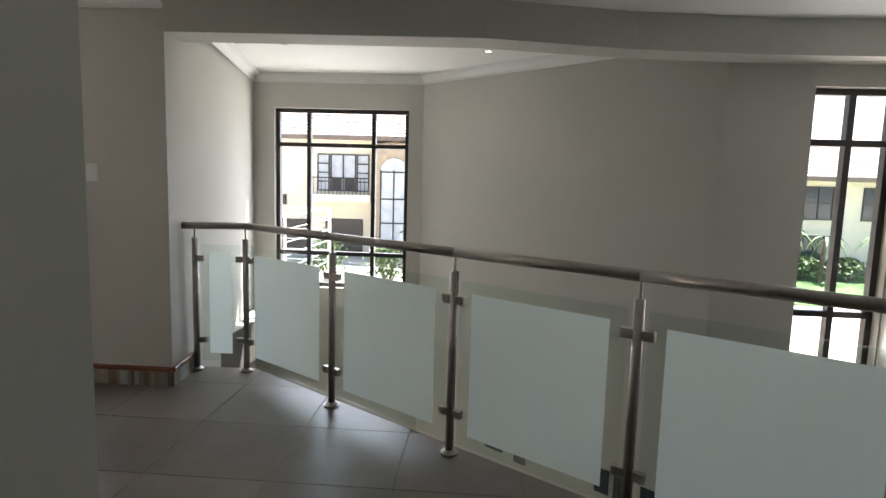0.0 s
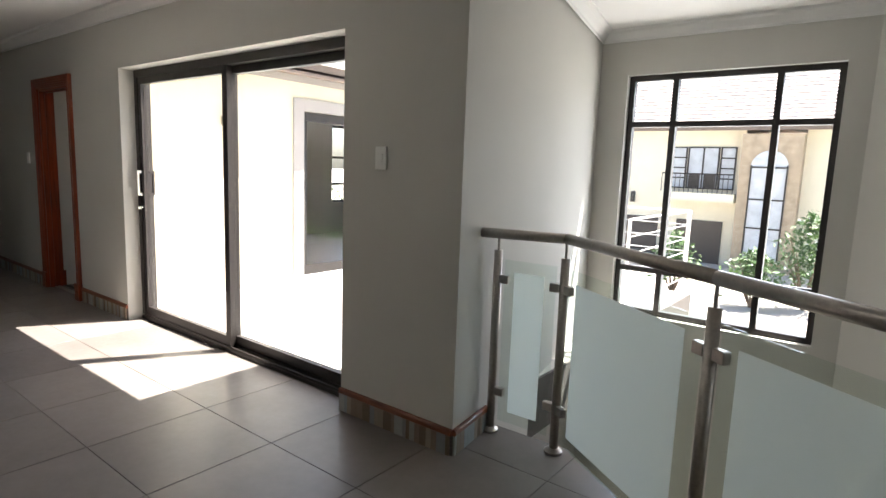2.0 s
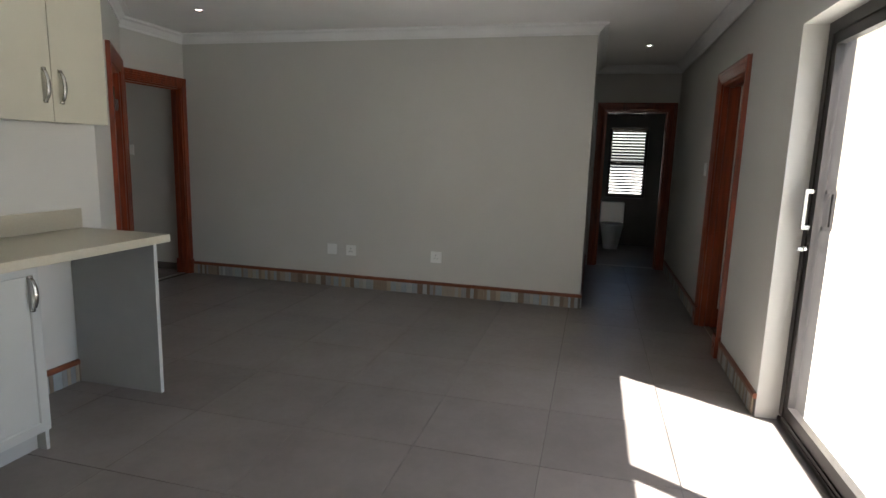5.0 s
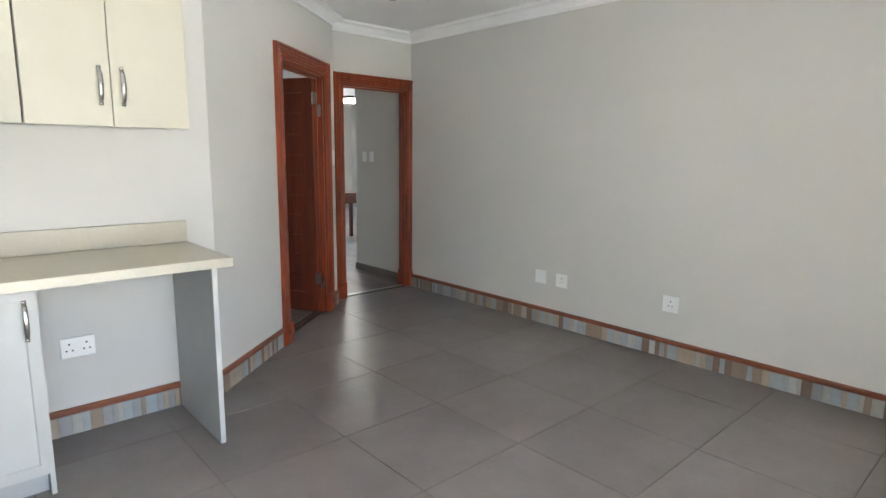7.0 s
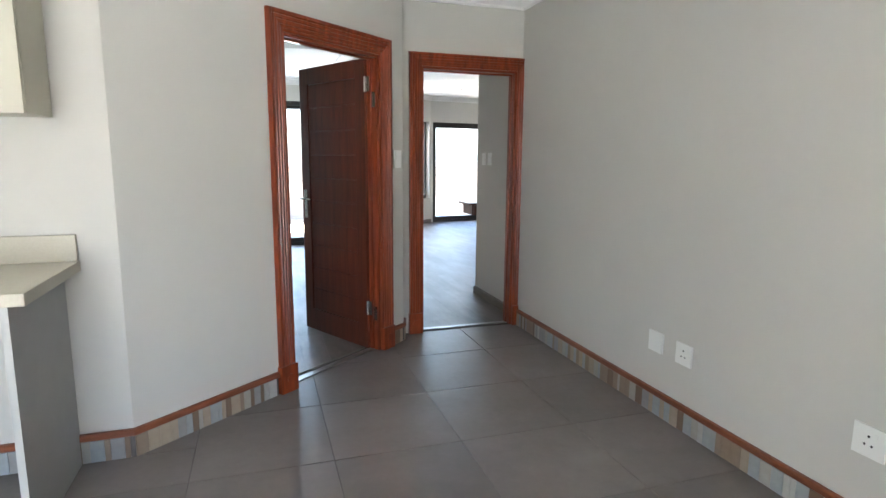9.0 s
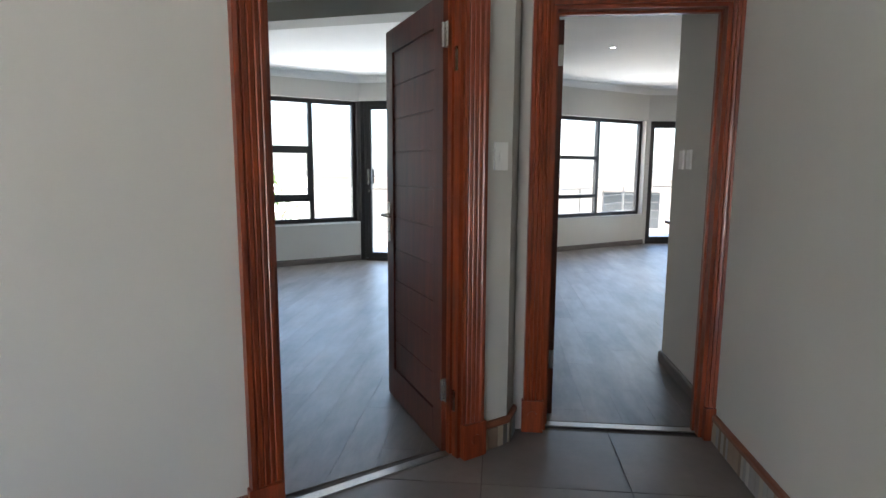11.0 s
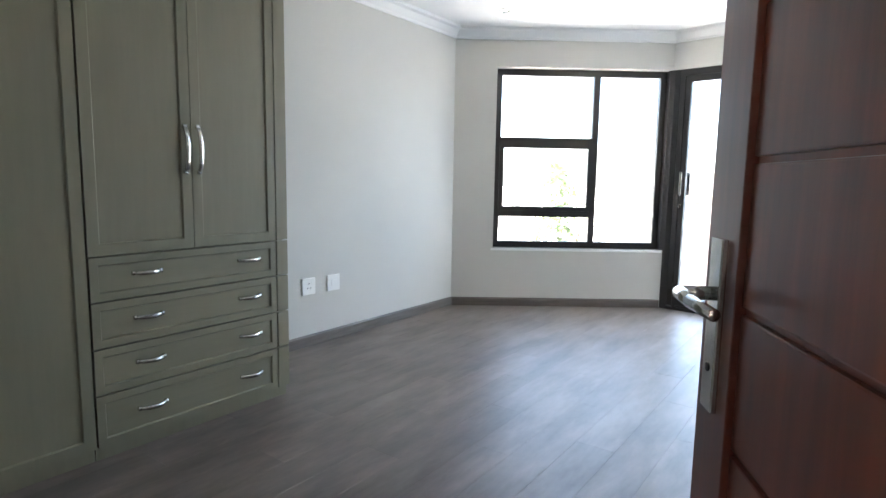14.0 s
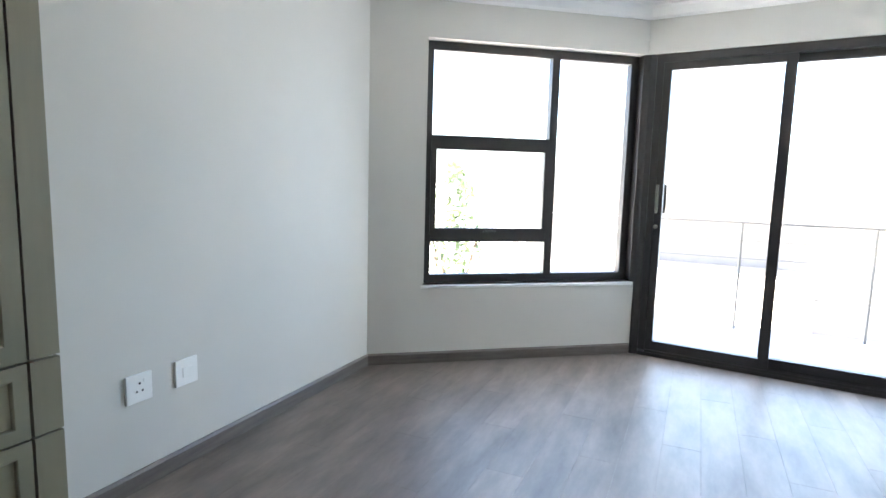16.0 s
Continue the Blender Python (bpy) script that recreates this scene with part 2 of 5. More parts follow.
# ---------- mesh helpers ----------
def boxm(bm, x0, x1, y0, y1, z0, z1, m=None):
    vs = [bm.verts.new(Vector((x, y, z)) if m is None else m @ Vector((x, y, z))) for z in (z0, z1) for x, y in ((x0, y0), (x1, y0), (x1, y1), (x0, y1))]
    for f in ((3, 2, 1, 0), (4, 5, 6, 7), (0, 1, 5, 4), (1, 2, 6, 5), (2, 3, 7, 6), (3, 0, 4, 7)):
        bm.faces.new([vs[i] for i in f])
    return bm


def BX(x0, x1, y0, y1, z0, z1, m=None, bev=0.0):
    bm = bmesh.new()
    boxm(bm, min(x0, x1), max(x0, x1), min(y0, y1), max(y0, y1), min(z0, z1), max(z0, z1), m)
    if bev:
        bmesh.ops.bevel(bm, geom=bm.edges[:], offset=bev, segments=2, affect="EDGES", profile=0.6)
    return bm


def prism(pts, z0, z1, bm=None):
    bm = bm or bmesh.new()
    lo, hi = [bm.verts.new((x, y, z0)) for x, y in pts], [bm.verts.new((x, y, z1)) for x, y in pts]
    bm.faces.new(lo[::-1])
    bm.faces.new(hi)
    k = len(pts)
    for i in range(k):
        bm.faces.new((lo[i], lo[(i + 1) % k], hi[(i + 1) % k], hi[i]))
    bmesh.ops.recalc_face_normals(bm, faces=bm.faces[:])
    return bm


def cyl(p, q, r, seg=14, r2=None, bm=None):
    bm = bm or bmesh.new()
    p, q = Vector(p), Vector(q)
    rot = (q - p).to_track_quat("Z", "Y").to_matrix().to_4x4()
    m = Matrix.Translation((p + q) / 2) @ rot
    bmesh.ops.create_cone(bm, cap_ends=True, segments=seg, radius1=r, radius2=r if r2 is None else r2, depth=(q - p).length, matrix=m)
    return bm


def sweep(pts, profile, side=1, closed=False, bm=None):
    """Sweeps a profile of (out, z) along points in plan, mitred; out goes to the left (side 1) or right (-1)."""
    bm = bm or bmesh.new()
    P = [Vector(p[:2]) for p in pts]
    k, rings = len(P), []
    for i in range(k):
        d0 = (P[i] - P[i - 1]).normalized() if (i > 0 or closed) else None
        d1 = (P[(i + 1) % k] - P[i]).normalized() if (i < k - 1 or closed) else None
        n0, n1 = [Vector((-d.y, d.x)) * side if d is not None else None for d in (d0, d1)]
        if n0 is None or n1 is None:
            nn = n0 or n1
        else:
            nn = (n0 + n1).normalized()
            nn = nn / max(0.35, nn.dot(n0))
        rings.append([bm.verts.new((P[i].x + nn.x * o, P[i].y + nn.y * o, z)) for o, z in profile])
    pairs = [(i, (i + 1) % k) for i in range(k if closed else k - 1)]
    for a, b in pairs:
        for j in range(len(profile)):
            j2 = (j + 1) % len(profile)
            bm.faces.new((rings[a][j], rings[b][j], rings[b][j2], rings[a][j2]))
    if not closed:
        bm.faces.new(rings[0])
        bm.faces.new(rings[-1][::-1])
    bmesh.ops.recalc_face_normals(bm, faces=bm.faces[:])
    return bm


def smooth_mesh(me, on):
    if on:
        me.polygons.foreach_set("use_smooth", [True] * len(me.polygons))


def linked(name, bm, material, smooth=False):
    me = bpy.data.meshes.new(name)
    bm.to_mesh(me)
    bm.free()
    me.materials.append(material)
    smooth_mesh(me, smooth)
    return new(name, me)


def part(name, bm, material, parent, label="", smooth=False):
    ob = linked(name, bm, material, smooth)
    ob.parent = parent
    if label:
        tagged(ob, label)
    return ob


def thing(name, label, category, group="", m=None):
    ob = new(name)
    ob.empty_display_size = 0.1
    if m is not None:
        ob.matrix_world = m
    return tagged(ob, label, category, group)


def structure(name, bm, material, label="", category=""):
    return tagged(linked(name, bm, material), label, category, kind="structure")


def frame_of(p0, p1):
    """Local x along p0->p1, local y to its left, z up."""
    d = Vector((p1[0] - p0[0], p1[1] - p0[1], 0)).normalized()
    return Matrix(((d.x, -d.y, 0, p0[0]), (d.y, d.x, 0, p0[1]), (0, 0, 1, 0), (0, 0, 0, 1)))


def wall(name, p0, p1, thick, z0, z1, openings=(), material=None, label="", outer=None):
    """A wall whose inner face runs from p0 to p1 and whose body lies to the left (thick > 0) or right (thick < 0)."""
    m, ln = frame_of(p0, p1), (Vector(p1) - Vector(p0)).length
    bm, cuts = bmesh.new(), sorted({0.0, ln, *[u for o in openings for u in o[:2]]})
    for a, b in zip(cuts, cuts[1:]):
        holes = sorted([o for o in openings if o[0] < (a + b) / 2 < o[1]], key=lambda o: o[2])
        low = z0
        for o in holes:
            if o[2] > low:
                boxm(bm, a, b, *sorted((0, thick)), low, o[2], m)
            low = o[3]
        if low < z1:
            boxm(bm, a, b, *sorted((0, thick)), low, z1, m)
    bmesh.ops.remove_doubles(bm, verts=bm.verts[:], dist=0.0005)
    ob = structure(name, bm, material or PAINT, label, "wall")
    if outer:
        ob.data.materials.append(outer)
        nrm = Vector((m[0][1], m[1][1], 0)) * (1 if thick > 0 else -1)
        for f in ob.data.polygons:
            if f.normal.dot(nrm) > 0.9:
                f.material_index = 1
    return ob


def clip(poly, a, b):
    """Keeps the part of a convex polygon left of a->b."""
    out, side = [], lambda p: (b[0] - a[0]) * (p[1] - a[1]) - (b[1] - a[1]) * (p[0] - a[0])
    for i, p in enumerate(poly):
        q = poly[(i + 1) % len(poly)]
        sp, sq = side(p), side(q)
        if sp >= 0:
            out.append(p)
        if sp * sq < 0:
            t = sp / (sp - sq)
            out.append((p[0] + (q[0] - p[0]) * t, p[1] + (q[1] - p[1]) * t))
    return out


def area_of(p):
    return 0.5 * sum(p[i][0] * p[(i + 1) % len(p)][1] - p[(i + 1) % len(p)][0] * p[i][1] for i in range(len(p)))


def field(name, parent, regions, material, w, h, origin, gap, stagger=0.0, turn=0.0, thick=0.006, top=0.0):
    """Lays pieces of w x h over convex regions; whole pieces share one mesh."""
    rot, back = Matrix.Rotation(radians(turn), 2), Matrix.Rotation(radians(-turn), 2)
    shared = None
    for reg in regions:
        if area_of(reg) < 0:
            reg = reg[::-1]
        loc = [back @ (Vector(p) - Vector(origin)) for p in reg]
        xs, ys = [p.x for p in loc], [p.y for p in loc]
        for j in range(math.floor(min(ys) / h), math.ceil(max(ys) / h)):
            off = (j * stagger % 1.0) * w
            for i in range(math.floor((min(xs) - off) / w), math.ceil((max(xs) - off) / w)):
                x0, y0 = i * w + off + gap / 2, j * h + gap / 2
                quad = [(x0, y0), (x0 + w - gap, y0), (x0 + w - gap, y0 + h - gap), (x0, y0 + h - gap)]
                p = quad
                for k in range(len(loc)):
                    if len(p) > 2:
                        p = clip(p, loc[k], loc[(k + 1) % len(loc)])
                if len(p) < 3 or area_of(p) < 0.002:
                    continue
                c = rot @ Vector((x0, y0)) + Vector(origin)
                whole = abs(area_of(p) - (w - gap) * (h - gap)) < 1e-5
                if whole and shared is not None:
                    me = shared
                else:
                    bm = bmesh.new()
                    pts = [(px - x0, py - y0) for px, py in p]
                    ch = 0.0005
                    cx, cy = sum(a for a, _ in pts) / len(pts), sum(b for _, b in pts) / len(pts)
                    lo = [bm.verts.new((a, b, -thick)) for a, b in pts]
                    mid = [bm.verts.new((a, b, -ch)) for a, b in pts]
                    hi = [bm.verts.new((a + math.copysign(min(0.0006, abs(cx - a)), cx - a), b + math.copysign(min(0.0006, abs(cy - b)), cy - b), 0)) for a, b in pts]
                    k = len(pts)
                    bm.faces.new(hi)
                    for q in range(k):
                        bm.faces.new((lo[q], lo[(q + 1) % k], mid[(q + 1) % k], mid[q]))
                        bm.faces.new((mid[q], mid[(q + 1) % k], hi[(q + 1) % k], hi[q]))
                    me = bpy.data.meshes.new(name)
                    bm.to_mesh(me)
                    bm.free()
                    me.materials.append(material)
                    if whole:
                        shared = me
                ob = new(name, me)
                ob.parent = parent
                ob.matrix_world = Matrix.Translation((c.x, c.y, top)) @ Matrix.Rotation(radians(turn), 4, "Z")


# ---------- plan ----------
N = 3.82                      # face of the north wall
LW = -7.68                    # face of the long wall
D2Y = -1.565                  # face of the wall with the second door
TOPZ = 2.9                    # top of the walls
CEIL, CEIL_ST, CEIL_B1, CEIL_B2 = 2.61, 2.61, 2.57, 2.68
PLANK_TURN = 90.0               # degrees by which the planks turn from east
A0, A1 = (-5.06, -0.105), (-6.665, -1.412)          # angled wall with the first bedroom's door
ADIR = Vector((A1[0] - A0[0], A1[1] - A0[1])).normalized()
C1, C2 = (-3.05, -5.545), (-4.665, -6.758)          # bay wall of the first bedroom
C3 = (-6.72, -6.478)
D1, D2 = (-6.86, -7.43), (-9.20, -9.165)          # bay wall of the second bedroom
D3 = (-12.2, -9.59)
S0, S1, S2, S3 = (-2.07, N), (-2.58, 6.5), (-0.66, 6.5), (1.75, 4.50)   # stairwell
E_X = 3.0

# ---------- setting: landing, living room, hall ----------
SD0, SD1, SDH = -5.61, -2.88, 2.13
NX = -2.25
wall("wall_north", (NX, N), (-10.1, N), -0.25, 0, TOPZ, [(NX - SD1, NX - SD0, 0, SDH), (NX + 6.68, NX + 7.48, 0, 2.07)], label="greige plastered wall with a wide sliding door", outer=CREAM)
wall("wall_long", (LW, D2Y), (LW, 2.79), 0.2, 0, TOPZ, label="long plain greige wall with sockets")
wall("wall_hall_south", (LW - 0.2, 2.79), (-10.1, 2.79), 0.2, 0, TOPZ, label="greige hall wall")
wall("wall_hall_end", (-10.1, 2.55), (-10.1, 4.1), 0.12, 0, TOPZ, [(0.36, 1.17, 0, 2.07)], label="dim hall end wall with a doorway")
wall("wall_door_two", (-7.93, D2Y), (-6.70, D2Y), -0.12, 0, TOPZ, [(0.285, 1.095, 0, 2.07)], label="greige wall with a doorway at the end of the passage")
wall("wall_angled", A0, A1, 0.12, 0, TOPZ, [(0.955, 1.81, 0, 2.07)], label="angled greige wall with a doorway")
wall("wall_pier", A1, (-6.72, -1.72), 0.10, 0, TOPZ, label="short greige pier between two doors")
wall("wall_kitchen", (-0.95, -0.10), A0, 0.15, 0, TOPZ, label="greige wall behind the kitchenette")
wall("wall_nib", (-0.74, -1.5), (-0.74, 1.20), 0.21, 0, TOPZ, label="greige wall end beside the passage")
wall("wall_landing_south", (E_X, -1.5), (-0.74, -1.5), 0.2, -3, TOPZ)
wall("wall_landing_east", (E_X, 4.5), (E_X, -1.5), 0.2, -3, TOPZ)
wsw = structure("wall_stair_west", prism([S0, S1, (S1[0] - 0.18, S1[1] + 0.2), (S0[0] - 0.18, N + 0.25), (S0[0] - 0.18, N)], -3, TOPZ), PAINT, "greige stairwell wall", "wall")
wsw.data.materials.append(CREAM)
for f in wsw.data.polygons:
    if f.normal.x < -0.5 and f.center.y > N + 0.3:
        f.material_index = 1
W1X0, W1X1 = 0.24, 1.76
wall("wall_stair_north", S1, S2, 0.13, -3, TOPZ, [(W1X0, W1X1, 0.22, 2.24)], outer=CREAM, label="greige stairwell wall with a tall window")
wall("wall_stair_diagonal", S2, S3, 0.2, -3, TOPZ, label="large plain diagonal stairwell wall", outer=CREAM)
wall("wall_stair_east", S3, (E_X + 0.2, 4.5), 0.2, -3, TOPZ, [(0.62, 1.24, 0.12, 2.22)], outer=CREAM, label="greige stairwell wall with a window")
structure("wall_below_landing", sweep([(-2.3, 4.15), (-1.62, 4.15), (E_X, 0.9)], [(0, -0.3), (0, -3), (-0.15, -3), (-0.15, -0.3)]), PAINT, "pale wall below the landing edge", "wall")

BEAM = [(S0[0], N - 0.005), (0.0, 3.88), (1.0, 4.12), (1.9, 4.22), (E_X, 4.22)]
structure("beam_stair", sweep(BEAM, [(0, 2.37), (0, CEIL + 0.1), (0.27, CEIL + 0.1), (0.27, 2.37)]), PAINT, "greige plastered beam over the landing edge", "beam")
structure("ceiling", prism([(-10.1, 2.79), (LW, 2.79), (LW, D2Y), (-6.72, D2Y), A1, A0, (-0.9, -0.1), (-0.75, -1.5), (E_X, -1.5), (E_X, 4.3), (0.9, 4.2), (0, 3.95), (S0[0], N + 0.02), (-10.1, N)], CEIL, CEIL + 0.15), WHITE, "white ceiling with small downlights", "ceiling")
structure("ceiling_stairwell", prism([(S0[0] - 0.01, N + 0.22), S1, S2, S3, (E_X, 4.5), (E_X, 4.44), (0.9, 4.34), (0, 4.1)], CEIL_ST, CEIL_ST + 0.15), WHITE, "white ceiling over the stairwell", "ceiling")

EDGE_L = [(-2.13, 4.27), (-1.66, 4.28), (E_X, 1.03)]
floor = structure("floor", prism([(-10.1, 2.79), (LW - 0.1, 2.79), (LW - 0.1, -1.7), (-6.6, -1.66), (-4.95, -0.2), (-0.9, -0.2), (-0.9, -1.5), (E_X, -1.5), EDGE_L[2], EDGE_L[1], EDGE_L[0], (-2.2, 4.0), (-10.1, 4.0)], -0.3, -0.0045), GROUT, "grey porcelain tiled floor with dark joints", "floor")

# cornices
COR = lambda zc: [(0, zc - 0.095), (0.012, zc - 0.095), (0.016, zc - 0.075), (0.03, zc - 0.06), (0.055, zc - 0.03), (0.085, zc - 0.018), (0.09, zc), (0, zc)]
for nm, pts in (("cornice_north", [(S0[0], N), (-10.1, N)]), ("cornice_long", [(-10.1, 2.79), (LW, 2.79), (LW, D2Y), (-6.72, D2Y), A1, A0, (-0.95, -0.1)])):
    structure(nm, sweep(pts, COR(CEIL), 1), CORNICE, "white moulded cornice", "cornice")
structure("cornice_hall_end", sweep([(-10.1, N), (-10.1, 2.79)], COR(CEIL), 1), CORNICE, "white moulded cornice", "cornice")
structure("cornice_stairwell", sweep([(S0[0] + 0.01, N + 0.28), S1, S2, S3, (E_X, 4.5)], COR(CEIL_ST), -1), CORNICE, "white moulded cornice", "cornice")
structure("cornice_landing_east", sweep([(E_X, 4.2), (E_X, -1.5), (-0.74, -1.5), (-0.74, 1.3)], COR(CEIL), -1), CORNICE, "white moulded cornice", "cornice")

# ---------- setting: lower storey and outside ground ----------
structure("floor_lower", BX(-2.6, E_X + 0.2, -1.5, 6.7, -3.1, -2.95), LOWER, "pale tiled floor of the storey below", "floor")
structure("ground", BX(-400, 400, -400, 400, -3.4, -3.1), GROUND, "pale paved ground reaching far", "ground")
structure("lawn", BX(6, 60, 24, 34, -3.1, -3.06), LAWN, "green lawn before a neighbouring house", "lawn")

# ---------- setting: first bedroom ----------
B1E = -3.05
ALC = -2.86                    # back of the wardrobe alcove
BDIR = Vector((C2[0] - C1[0], C2[1] - C1[1])).normalized()
blen = (Vector(C2) - Vector(C1)).length
wall("wall_bedroom_east", (B1E, -3.10), C1, 0.2, 0, TOPZ, label="plain greige bedroom wall with sockets")
wall("wall_bedroom_alcove", (ALC, -0.25), (ALC, -3.10), 0.2, 0, TOPZ)
wall("wall_bedroom_bay", C1, C2, 0.2, 0, TOPZ, [(0.39, blen, 0.56, 2.235)], outer=CREAM, label="angled greige wall below and around a window")
clen = (Vector(C3) - Vector(C2)).length
wall("wall_bedroom_south", C2, C3, 0.2, 0, TOPZ, [(0.0, 1.83, 0, 2.235)], outer=CREAM, label="greige wall with a sliding door to the balcony")
wall("wall_between_bedrooms", (-6.72, -1.72), (-6.72, -7.2), -0.14, 0, TOPZ)
B1POLY = [(-6.72, -1.75), (-6.62, -1.52), (-4.97, -0.25), (ALC, -0.25), (ALC, -3.10), C1, C2, C3]
structure("ceiling_bedroom", prism([(-6.72, -1.75), (-6.64, -1.54), (-4.98, -0.25), (ALC, -0.25), (ALC, -3.10), (B1E, -3.10), C1, C2, C3], CEIL_B1, CEIL_B1 + 0.15), WHITE, "white bedroom ceiling", "ceiling")
structure("beam_bedroom", prism([(-6.72, -3.17), (B1E, -3.78), (B1E, -3.53), (-6.72, -2.92)][::-1], 2.43, CEIL_B1 + 0.05), PAINT, "plastered drop beam across the bedroom ceiling", "beam")
structure("cornice_bedroom", sweep([(B1E, -3.78), C1, C2, C3, (-6.72, -3.17)], COR(CEIL_B1), -1), CORNICE, "white moulded cornice", "cornice")
floor_b1 = structure("floor_bedroom", prism([(-6.8, -1.75), (-6.62, -1.52), (-4.97, -0.25), (ALC, -0.25), (ALC, -3.10), (B1E, -3.10), (C1[0] + .02, C1[1] - 0.05), (C2[0] + .05, C2[1] - 0.1), (C3[0], C3[1] - 0.15)], -0.3, -0.003), PLANKGAP, "grey brown wood plank floor", "floor")

# ---------- setting: second bedroom ----------
DDIR = Vector((D2[0] - D1[0], D2[1] - D1[1])).normalized()
dlen = (Vector(D2) - Vector(D1)).length
wall("wall_second_bedroom_entry", (-7.75, -1.685), (-7.75, -2.70), -0.2, 0, TOPZ, label="greige wall end with two switches")
wall("wall_second_bedroom_north", (-7.955, -2.70), (-12.2, -2.70), -0.2, 0, TOPZ)
wall("wall_second_bedroom_bay", D1, D2, 0.2, 0, TOPZ, [(dlen - 2.05, dlen - 0.05, 0.53, 2.15)], outer=CREAM, label="angled greige wall with a wide window")
wall("wall_second_bedroom_south", D2, D3, 0.2, 0, TOPZ, [(0.05, 2.60, 0, 2.15)], outer=CREAM)
wall("wall_second_bedroom_west", (-12.2, -9.75), (-12.2, -2.6), 0.2, 0, TOPZ)
structure("ceiling_second_bedroom", prism([(-6.86, -1.66), (-6.86, -7.43), D2, D3, (-12.2, -2.70), (-7.75, -2.70), (-7.75, -1.66)], CEIL_B2, CEIL_B2 + 0.1), WHITE, "white ceiling", "ceiling")
structure("cornice_second_bedroom", sweep([(-6.86, -1.7), D1, D2, D3], COR(CEIL_B2), -1), CORNICE, "white moulded cornice", "cornice")
floor_b2 = structure("floor_second_bedroom", prism([(-6.86, -1.66), (-6.86, -7.5), (-9.2, -9.26), (-12.2, -9.69), (-12.2, -2.70), (-7.75, -2.70), (-7.75, -1.66)], -0.3, -0.003), PLANKGAP, "grey brown wood plank floor", "floor")

# ---------- setting: bathroom, third room, terrace ----------
wall("wall_bath_end", (-12.2, 2.0), (-12.2, 4.3), 0.2, 0, TOPZ, [(1.05, 1.66, 0.80, 1.95)], label="dark tiled bathroom wall with a small window", material=DARKTILE)
wall("wall_bath_south", (-10.2, 2.0), (-12.2, 2.0), 0.15, 0, TOPZ, material=DARKTILE)
wall("wall_bath_north", (-12.2, 4.2), (-10.1, 4.2), 0.15, 0, TOPZ, material=DARKTILE)
structure("floor_bath", BX(-12.2, -10.1, 2.0, 4.2, -0.3, 0), TILE, "grey tiled bathroom floor", "floor")
structure("ceiling_bath", BX(-12.2, -10.1, 2.0, 4.2, CEIL, CEIL + 0.1), WHITE, "white ceiling", "ceiling")
OW0, OW1, OWH = 6.17, 7.95, 2.04
wall("wall_terrace_west", (-6.35, 12.0), (-6.35, N + 0.25), 0.15, -0.3, TOPZ - 0.2, [(12.0 - OW1, 12.0 - OW0, 0, OWH)], outer=CREAM, label="cream plastered outside wall with a sliding door")
wall("wall_third_west", (-9.6, N + 0.25), (-9.6, 12.0), 0.2, 0, TOPZ, [(9.6 - 4.07, 11.4 - 4.07, 0.62, 2.2)])
wall("wall_third_north", (-9.6, 12.0), (-6.35, 12.0), 0.2, 0, TOPZ)
structure("floor_third_room", BX(-9.6, -6.35, N + 0.25, 12.0, -0.3, 0), TILE, "grey tiled floor", "floor")
structure("ceiling_third_room", BX(-9.6, -6.35, N + 0.25, 12.0, 2.6, 2.7), WHITE, "white ceiling", "ceiling")
terrace = structure("terrace_floor", BX(-6.2, -2.30, N + 0.25, 9.1, -0.45, -0.036), GROUT, "pale tiled terrace in the sun", "terrace")

# roofs and eaves
structure("roof_main", BX(-12.5, E_X + 0.3, -1.9, N + 0.26, TOPZ, TOPZ + 0.12), ROOF, "low roof", "roof")
structure("roof_stair", BX(-2.62, E_X + 0.3, N + 0.26, 6.75, TOPZ, TOPZ + 0.12), ROOF, "low roof", "roof")
structure("roof_stair_eave", BX(-3.03, -2.6, N + 0.27, 5.35, TOPZ + 0.02, TOPZ + 0.10), ROOF, "small eave beside the terrace", "roof")
structure("roof_south", prism([(-12.5, -1.9), (-2.7, -1.9), (-2.7, -6.0), (-4.4, -7.6), (-6.9, -7.9), (-9.3, -10.1), (-12.8, -10.3)], TOPZ, TOPZ + 0.12), ROOF, "low roof", "roof")
rf = bmesh.new()
for k in range(16):
    boxm(rf, -5.86 - 0.26 * (k + 1) - 0.03, -5.86 - 0.26 * k, N + 0.25, 12.4, 2.68 + 0.085 * k, 2.72 + 0.085 * k)
structure("roof_third", rf, ROOF, "clay tiled roof slope above the terrace wall", "roof")
structure("soffit_third", BX(-6.2, -5.88, N + 0.25, 12.4, 2.44, 2.47), SOFFIT, "brown boarded soffit under the eave", "soffit")
structure("fascia_third", BX(-5.90, -5.88, N + 0.25, 12.4, 2.40, 2.60), SOFFIT, "brown fascia board below the gutter", "fascia")
structure("gutter_third", sweep([(-5.879, N + 0.25), (-5.879, 12.4)], [(0, 2.55), (0, 2.67), (-0.01, 2.67), (-0.05, 2.67), (-0.05, 2.60), (-0.02, 2.55)], 1), FASCIA, "white gutter along the eave", "gutter")
structure("frieze_third", BX(-6.2, -6.185, N + 0.25, 12.0, 2.36, 2.44), GREYPL, "grey plaster band below the eave", "trim")


# ---------- openings: frames, windows, sliding doors ----------
def no_shadow(ob):
    ob.visible_shadow = False
    return ob


